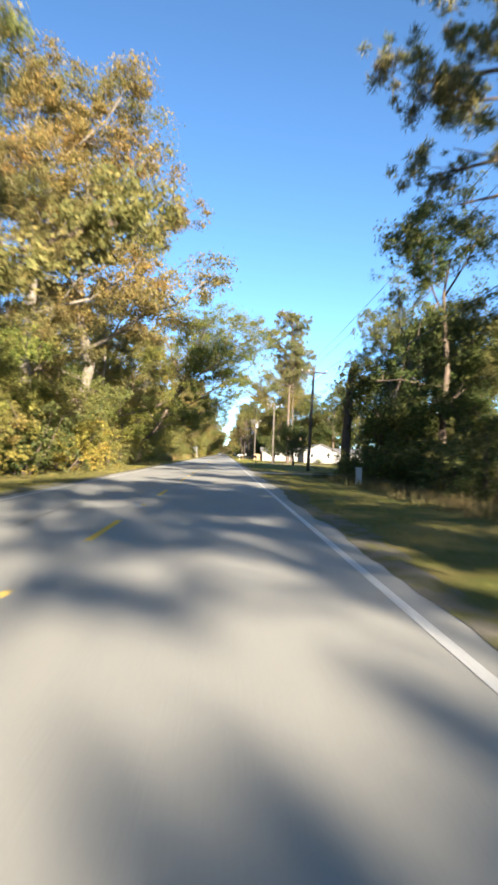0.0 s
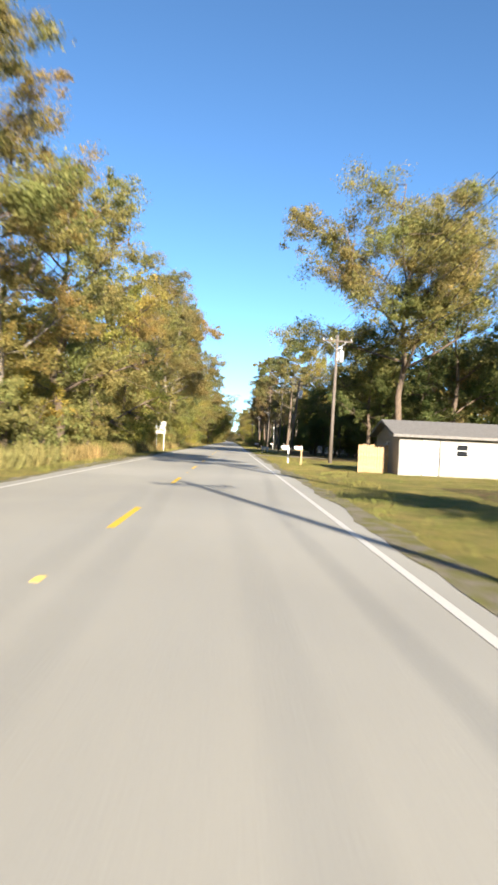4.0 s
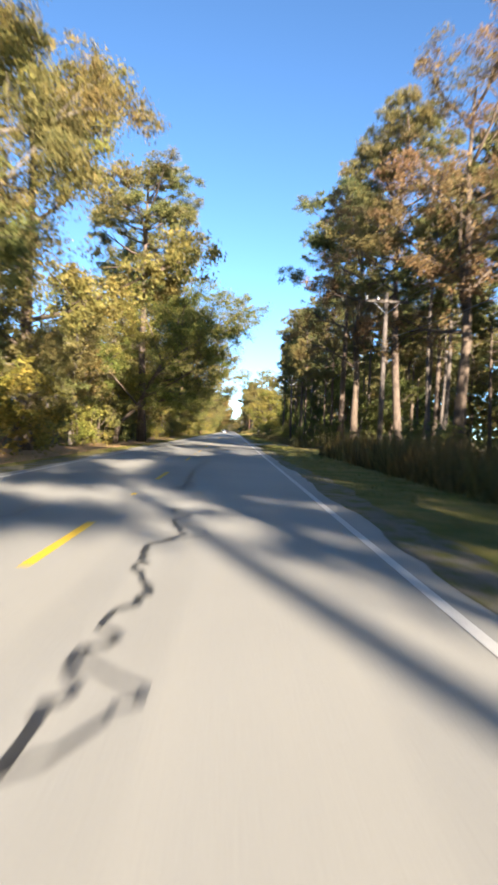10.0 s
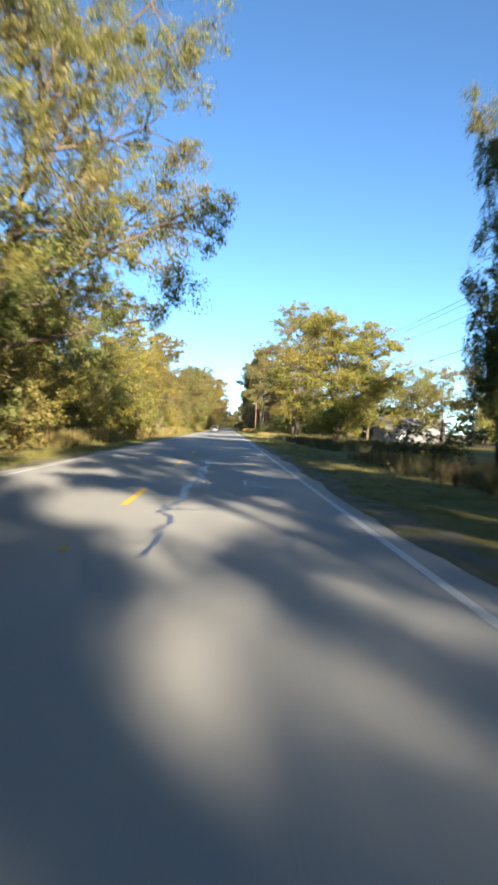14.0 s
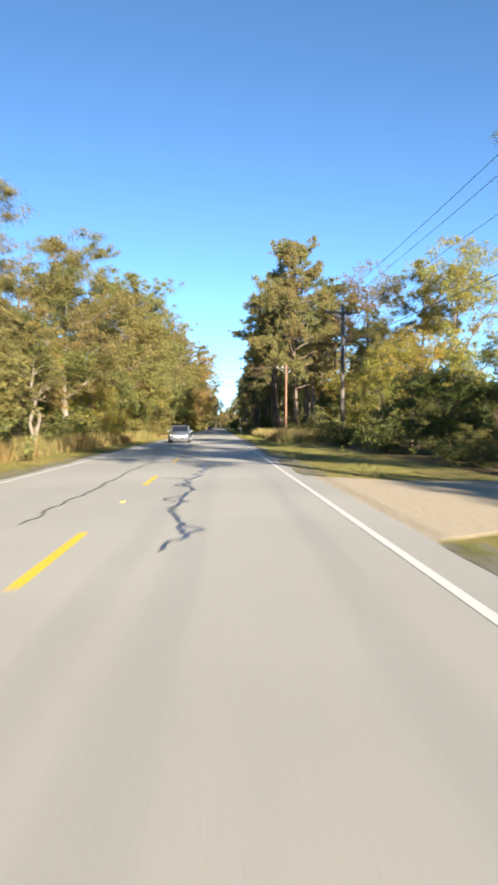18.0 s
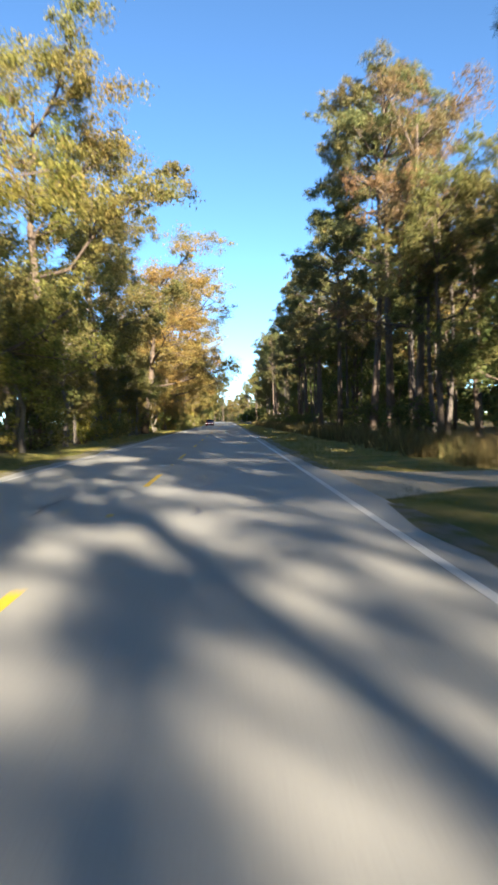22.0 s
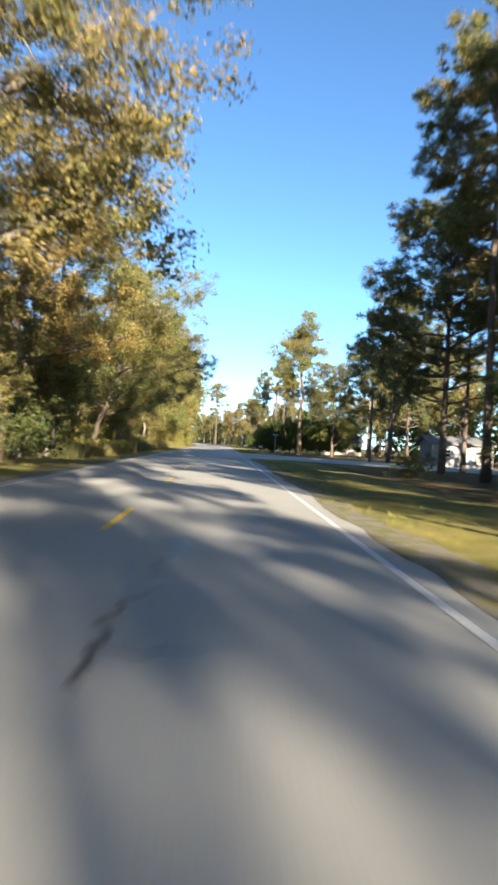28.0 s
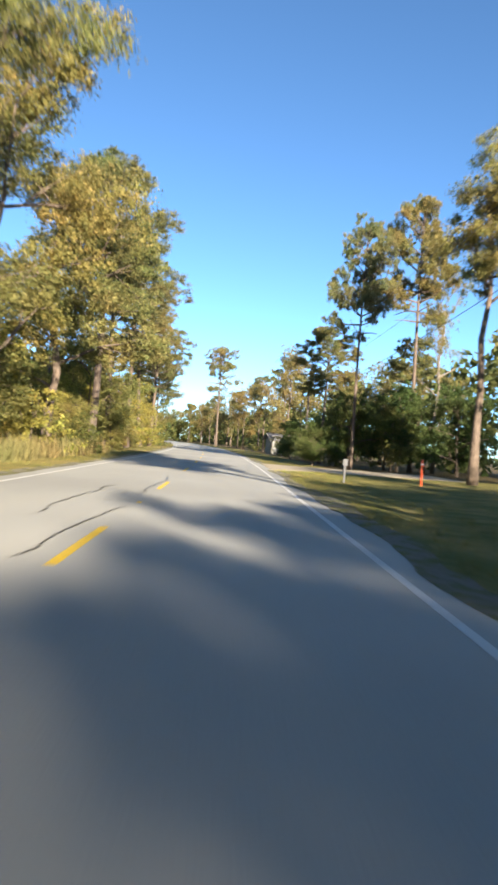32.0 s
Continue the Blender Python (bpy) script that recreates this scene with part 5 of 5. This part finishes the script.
part("lettering", box_bm(-0.36, 0.36, -0.014, -0.0105, 2.67, 2.75), WHITE_PAINT, blade, "illegible pale lettering bar")
s = thing("yard_lamp", "thin leaning yard lamp post with small head", "lamp post", pose(10.2, 255.4, -0.1, 0, -2, 0))
v, f = tube_data([(0, 0, 0), (0, 0, 2.2), (0, 0, 4.3)], [0.035, 0.03, 0.025], 8)
under("post", mesh_of("post", v, f, GALV, True), s)
v, f = tube_data([(0, 0, 4.3), (0, 0, 4.34), (0, 0, 4.5), (0, 0, 4.56)], [0.05, 0.1, 0.085, 0.03], 12)
under("head", mesh_of("head", v, f, CERAMIC, True), s)
s = thing("marker_post", "orange-red plastic marker post in the grass", "marker post", pose(10.6, 944.2, -0.1))
v, f = tube_data([(0, 0, 0), (0, 0, 0.9), (0, 0, 1.25), (0, 0, 1.3)], [0.05, 0.05, 0.05, 0.02], 10)
under("post", mesh_of("post", v, f, RED, True), s)
part("band", box_bm(-0.056, 0.056, -0.056, 0.056, 1.02, 1.12, 0.01), WHITE_PAINT, s, "pale reflective band")
s = thing("utility_post", "short dark post with a small box on top", "post", pose(6.7, 942, -0.1))
part("post", box_bm(-0.04, 0.04, -0.04, 0.04, 0, 0.95, 0.006), BLACK, s)
part("box", box_bm(-0.1, 0.1, -0.08, 0.08, 0.8, 1.08, 0.015), BLACK, s)
s = thing("utility_pedestal", "grey-green utility pedestal in the verge", "utility box", pose(8.6, 34.5, -0.1))
part("body", box_bm(-0.14, 0.14, -0.12, 0.12, 0, 0.85, 0.02), GALV, s)
part("cap", box_bm(-0.16, 0.16, -0.14, 0.14, 0.85, 0.92, 0.02), GALV, s)
for x, y, h in ((8.9, 652, 2.2), (10.6, 655, 1.4), (9.8, 300, 0.8), (8.6, 278, 0.7)):
    s = thing("fence_post", "weathered grey wooden post at the wood's edge", "post", pose(x, y, -0.1, 2, 3, 0), "stray posts")
    v, f = tube_data([(0, 0, 0), (0, 0, h), (0, 0, h + 0.04)], [0.06, 0.055, 0.03], 8)
    under("post", mesh_of("post", v, f, POLE_WOOD, True), s)


# ---- houses ----
def wall_mesh(length, height, openings, thick=0.2):
    """A wall along x with real openings (x0, x1, z0, z1)."""
    bm = bmesh.new()
    xs = sorted({0.0, length, *(o[0] for o in openings), *(o[1] for o in openings)})
    for a, b in zip(xs, xs[1:]):
        spans, z = [], 0.0
        for o in sorted((o for o in openings if o[0] <= a and o[1] >= b), key=lambda o: o[2]):
            if o[2] > z:
                spans.append((z, o[2]))
            z = o[3]
        if z < height:
            spans.append((z, height))
        for z0, z1 in spans:
            q = bmesh.ops.create_cube(bm, size=1)["verts"]
            bmesh.ops.scale(bm, vec=(b - a, thick, z1 - z0), verts=q)
            bmesh.ops.translate(bm, vec=((a + b) / 2, thick / 2, (z0 + z1) / 2), verts=q)
    return bm


def house(name, label, x, y, w, d, wall_h, ridge, front, left=(), turn=0, wall=SIDING, roof=SHINGLE):
    """Single-storey house; front faces the oncoming camera, left side faces the road. Openings: (x0, x1, z0, z1, kind)."""
    ob = thing(name, label, "house", pose(x, y, 0, 0, 0, turn))
    def side(nm, length, ops, at):
        wl_ = part(nm, wall_mesh(length, wall_h, [o[:4] for o in ops]), wall, ob, at=at)
        for x0, x1, z0, z1, kd in ops:
            if kd == "door":
                dr = part("door", box_bm(x0 + 0.04, x1 - 0.04, 0.06, 0.11, z0 + 0.02, z1 - 0.04, 0.01), SIGN_BACK, wl_)
                part("knob", box_bm(x1 - 0.16, x1 - 0.1, 0.02, 0.06, z0 + 0.95, z0 + 1.01, 0.01), GALV, dr)
            else:
                wn_ = part("window", box_bm(x0, x1, 0.09, 0.11, z0, z1), GLASS_DARK, wl_)
                for fx0, fx1, fz0, fz1 in ((x0, x0 + 0.06, z0, z1), (x1 - 0.06, x1, z0, z1), (x0 + 0.06, x1 - 0.06, z0, z0 + 0.06), (x0 + 0.06, x1 - 0.06, z1 - 0.06, z1), (x0 + 0.06, x1 - 0.06, (z0 + z1) / 2 - 0.02, (z0 + z1) / 2 + 0.02)):
                    part("frame", box_bm(fx0, fx1, 0.02, 0.088, fz0, fz1), WHITE_PAINT, wn_)
                part("sill", box_bm(x0 - 0.06, x1 + 0.06, -0.05, 0.08, z0 - 0.05, z0 - 0.003), WHITE_PAINT, wn_)
    side("wall", w, front, pose(0, 0, 0))
    side("wall", d - 0.4, left, pose(0, d - 0.2, 0, 0, 0, -90))
    side("wall", d - 0.4, (), pose(w, 0.2, 0, 0, 0, 90))
    side("wall", w, (), pose(w, d, 0, 0, 0, 180))
    bm = bmesh.new()
    e, t = 0.4, 0.14
    prof = [(-e, wall_h - 0.12), (d / 2, ridge), (d + e, wall_h - 0.12), (d + e, wall_h - 0.12 + t), (d / 2, ridge + t), (-e, wall_h - 0.12 + t)]
    a = [bm.verts.new((-e, py, pz)) for py, pz in prof]
    b = [bm.verts.new((w + e, py, pz)) for py, pz in prof]
    for i in range(6):
        j = (i + 1) % 6
        bm.faces.new((a[i], b[i], b[j], a[j]))
    for r_ in (a, b):
        bm.faces.new((r_[0], r_[1], r_[4], r_[5]))
        bm.faces.new((r_[1], r_[2], r_[3], r_[4]))
    bmesh.ops.recalc_face_normals(bm, faces=bm.faces[:])
    part("roof", bm, roof, ob)
    for gx in (0.0, w - 0.1):
        bm = bmesh.new()
        lo = [bm.verts.new((gx, py, pz)) for py, pz in ((0.02, wall_h), (d - 0.02, wall_h), (d / 2, ridge - 0.02))]
        hi = [bm.verts.new((gx + 0.1, py, pz)) for py, pz in ((0.02, wall_h), (d - 0.02, wall_h), (d / 2, ridge - 0.02))]
        bm.faces.new(lo[::-1])
        bm.faces.new(hi)
        for i in range(3):
            j = (i + 1) % 3
            bm.faces.new((lo[i], lo[j], hi[j], hi[i]))
        part("gable", bm, wall, ob)
    part("plinth", box_bm(-0.03, w + 0.03, -0.03, d + 0.03, -0.3, 0.0), GRAVEL, ob)
    return ob


house("long_outbuilding", "long low white outbuilding with grey shingle roof", 10.2, 150.5, 10.0, 5.5, 2.05, 2.75,
      ((1.2, 2.1, 0.0, 1.95, "door"), (2.9, 3.6, 1.0, 1.7, "window"), (6.8, 7.4, 1.0, 1.7, "window")), ((2.2, 2.9, 1.0, 1.7, "window"),))
house("white_house", "pale sided house with grey roof and small gable windows", 22.3, 126, 10.5, 6.0, 2.15, 3.4, (), ((1.0, 1.6, 0.9, 1.8, "window"), (4.0, 4.6, 0.9, 1.8, "window")), turn=90)
house("white_house", "low pale house wing behind the cedar trees", 22.9, 129, 6.5, 7.0, 2.0, 2.7,
      ((1.2, 2.1, 0.9, 1.7, "window"), (3.4, 4.2, 0.0, 1.9, "door"), (5.0, 5.8, 0.9, 1.7, "window")))
plant("shrub0", 18.9, 124.6, 0.95, 1.2)
house("white_cottage", "small white cottage with dark door under trees", 15.5, 233, 6.5, 6.0, 2.2, 3.4,
      ((0.8, 1.6, 0.0, 1.95, "door"), (2.4, 3.2, 0.7, 1.9, "window"), (4.4, 5.2, 0.7, 1.9, "window")))
house("field_barn", "pale building with dark roof across the field", 23.5, 503, 9.0, 5.0, 2.4, 3.4, ((1.5, 3.2, 0.0, 2.0, "door"), (6.0, 7.0, 1.0, 1.8, "window")), turn=5)
house("dark_house", "shaded grey house with a dark window", 18.5, 921, 7.0, 6.0, 2.3, 3.3, ((0.8, 1.6, 0.9, 1.9, "window"), (3.4, 4.2, 0.0, 1.95, "door"), (5.2, 6.0, 0.9, 1.9, "window")), wall=GRAVEL)
house("white_shed", "small white shed beyond the hedge", 8.2, 1016, 4.0, 3.5, 2.2, 3.0, ((1.2, 2.2, 0.0, 1.9, "door"),), turn=8)
house("white_trailer", "white building glimpsed between pine trunks", 21.5, 868, 6.0, 4.0, 2.2, 2.8, ((1.0, 1.9, 0.9, 1.7, "window"), (3.4, 4.3, 0.0, 1.9, "door")))


def board_fence(x0, x1, y, h, mat, label, n):
    ob = thing("board_fence", label, "fence", pose(x0, y, -0.05))
    step = (x1 - x0) / n
    me = None
    for i in range(n):
        if me is None:
            o = part("board", box_bm(0.01, step - 0.012, -0.012, 0.012, 0, h, 0.004), mat, ob)
            me = o.data
        else:
            o = under("board", me, ob)
            o.location = (step * i, 0, 0.02 * ((i * 7) % 3))
    for z in (0.3, h - 0.3):
        part("rail", box_bm(0, x1 - x0, 0.014, 0.06, z, z + 0.08), mat, ob)
    return ob


board_fence(8.4, 10.0, 152, 1.5, FENCE_WOOD, "tan wooden board fence beside the outbuilding", 11)
board_fence(13.5, 17.0, 264, 1.3, POLE_WOOD, "weathered grey board fence in the yard", 22)


# ---- cars ----
def loft_bm(sections):
    """Skin over cross-sections: each is (y, [(x, z), ...])."""
    bm = bmesh.new()
    rings = [[bm.verts.new((x, y, z)) for x, z in pts] for y, pts in sections]
    n = len(rings[0])
    for a, b in zip(rings, rings[1:]):
        for i in range(n):
            j = (i + 1) % n
            bm.faces.new((a[i], a[j], b[j], b[i]))
    bm.faces.new(rings[0][::-1])
    bm.faces.new(rings[-1])
    bmesh.ops.recalc_face_normals(bm, faces=bm.faces[:])
    return bm


def car(x, y, paint, label, lit=False):
    """A four-door saloon, its nose towards -y."""
    ob = thing("car", label, "car", pose(x, y, 0))
    def ring(w, z0, z1, z2, tuck=0.9):
        half = [(0.0, z0), (w * 0.86, z0), (w * 0.97, z0 + 0.12), (w, (z0 + z1) / 2), (w * 0.985, z1), (w * tuck, z2), (0.0, z2 + 0.03)]
        return half + [(-px, pz) for px, pz in half[-2:0:-1]]
    body = [(-2.38, ring(0.62, 0.3, 0.5, 0.6)), (-2.3, ring(0.8, 0.22, 0.55, 0.68)), (-1.9, ring(0.9, 0.2, 0.66, 0.82)), (-1.1, ring(0.92, 0.2, 0.78, 0.94)), (-0.6, ring(0.92, 0.2, 0.84, 0.97)),
            (0.6, ring(0.92, 0.2, 0.87, 0.98)), (1.4, ring(0.92, 0.2, 0.88, 1.0)), (2.0, ring(0.89, 0.22, 0.86, 1.0)), (2.34, ring(0.8, 0.3, 0.75, 0.95)), (2.42, ring(0.68, 0.36, 0.6, 0.8))]
    part("body", loft_bm(body), paint, ob, smooth=True)
    def cab(w0, w1, z0, z1):
        return [(-w0, z0), (w0, z0), (w1, z1 - 0.05), (w1 * 0.8, z1), (-w1 * 0.8, z1), (-w1, z1 - 0.05)]
    part("window_glass", loft_bm([(-0.98, cab(0.72, 0.7, 0.93, 0.99)), (-0.2, cab(0.79, 0.62, 0.93, 1.42)), (0.7, cab(0.79, 0.62, 0.93, 1.44)), (1.75, cab(0.74, 0.66, 0.95, 1.04))]), GLASS_DARK, ob, "dark tinted windows")
    part("roof", loft_bm([(-0.28, cab(0.6, 0.57, 1.405, 1.44)), (0.1, cab(0.63, 0.6, 1.42, 1.475)), (0.75, cab(0.62, 0.58, 1.42, 1.47)), (0.95, cab(0.58, 0.55, 1.37, 1.41))]), paint, ob, smooth=True)
    for s in (-1, 1):
        v, f = tube_data([(s * 0.74, -1.0, 0.96), (s * 0.655, -0.24, 1.41), (s * 0.64, 0.75, 1.43), (s * 0.74, 1.7, 1.0)], [0.035, 0.035, 0.03, 0.035], 6)
        under("pillar", mesh_of("pillar", v, f, paint, True), ob)
        part("door_pillar", box_bm(s * 0.72 - 0.06, s * 0.72 + 0.06, 0.22, 0.3, 0.93, 1.4), BLACK, ob)
        lampm = part("headlight", loft_bm([(-2.345, cab(0.12, 0.1, 0.56, 0.67)), (-2.05, cab(0.1, 0.08, 0.62, 0.76))]), LAMP_ON if lit else CERAMIC, ob, "clear headlight", at=pose(s * 0.64, 0, 0))
        part("mirror", box_bm(s * 0.98 - 0.1, s * 0.98 + 0.1, -0.62, -0.52, 0.93, 1.06, 0.03), paint, ob)
        for wy in (-1.45, 1.4):
            bm = bmesh.new()
            bmesh.ops.create_cone(bm, cap_ends=True, segments=24, radius1=0.32, radius2=0.32, depth=0.22)
            bmesh.ops.bevel(bm, geom=[e for e in bm.edges if len(e.link_faces) == 2 and abs(e.calc_face_angle(0)) > 1], offset=0.04, segments=2, affect="EDGES")
            tyre = part("wheel", bm, BLACK, ob, "black tyre", at=pose(s * 0.82, wy, 0.32, 0, 90, 0))
            bm = bmesh.new()
            bmesh.ops.create_cone(bm, cap_ends=True, segments=20, radius1=0.21, radius2=0.19, depth=0.03)
            part("rim", bm, GALV, tyre, "silver rim", at=pose(0, 0, s * 0.113))
    part("grille", box_bm(-0.42, 0.42, -2.41, -2.33, 0.52, 0.62, 0.01), GALV, ob, "chrome barred grille")
    part("air_intake", box_bm(-0.45, 0.45, -2.405, -2.3, 0.34, 0.42, 0.01), BLACK, ob)
    part("bumper", loft_bm([(-2.42, [(-0.6, 0.42), (0.6, 0.42), (0.6, 0.5), (-0.6, 0.5)]), (-2.3, [(-0.82, 0.4), (0.82, 0.4), (0.82, 0.52), (-0.82, 0.52)])]), paint, ob)
    part("number_plate", box_bm(-0.15, 0.15, -2.436, -2.424, 0.42, 0.5), WHITE_PAINT, ob, "blank pale plate")
    return ob


def paint_car(name, col):
    m, n, l, b = nodes_of(name, 0.3, 0.5)
    b.inputs["Base Color"].default_value = (*col, 1)
    b.inputs["Metallic"].default_value = 0.5
    b.inputs["Coat Weight"].default_value = 0.6
    g = noise_of(n, l, 3.0, 4)
    l.new(ramp(n, l, g, [(0.3, (0.25, 0.25, 0.25)), (0.7, (0.4, 0.4, 0.4))]), b.inputs["Roughness"])
    return m


LAMP_ON, n_, l_, b_ = nodes_of("lit_headlamp", 0.2)
b_.inputs["Emission Color"].default_value = (1.0, 0.9, 0.7, 1)
b_.inputs["Emission Strength"].default_value = 1.2
car(-1.65, 584.6, paint_car("silver_car_paint", (0.17, 0.185, 0.21)), "silver saloon car in the oncoming lane")
car(-2.1, 787, paint_car("dark_red_car_paint", (0.16, 0.015, 0.02)), "dark red saloon car with lit headlights", True)
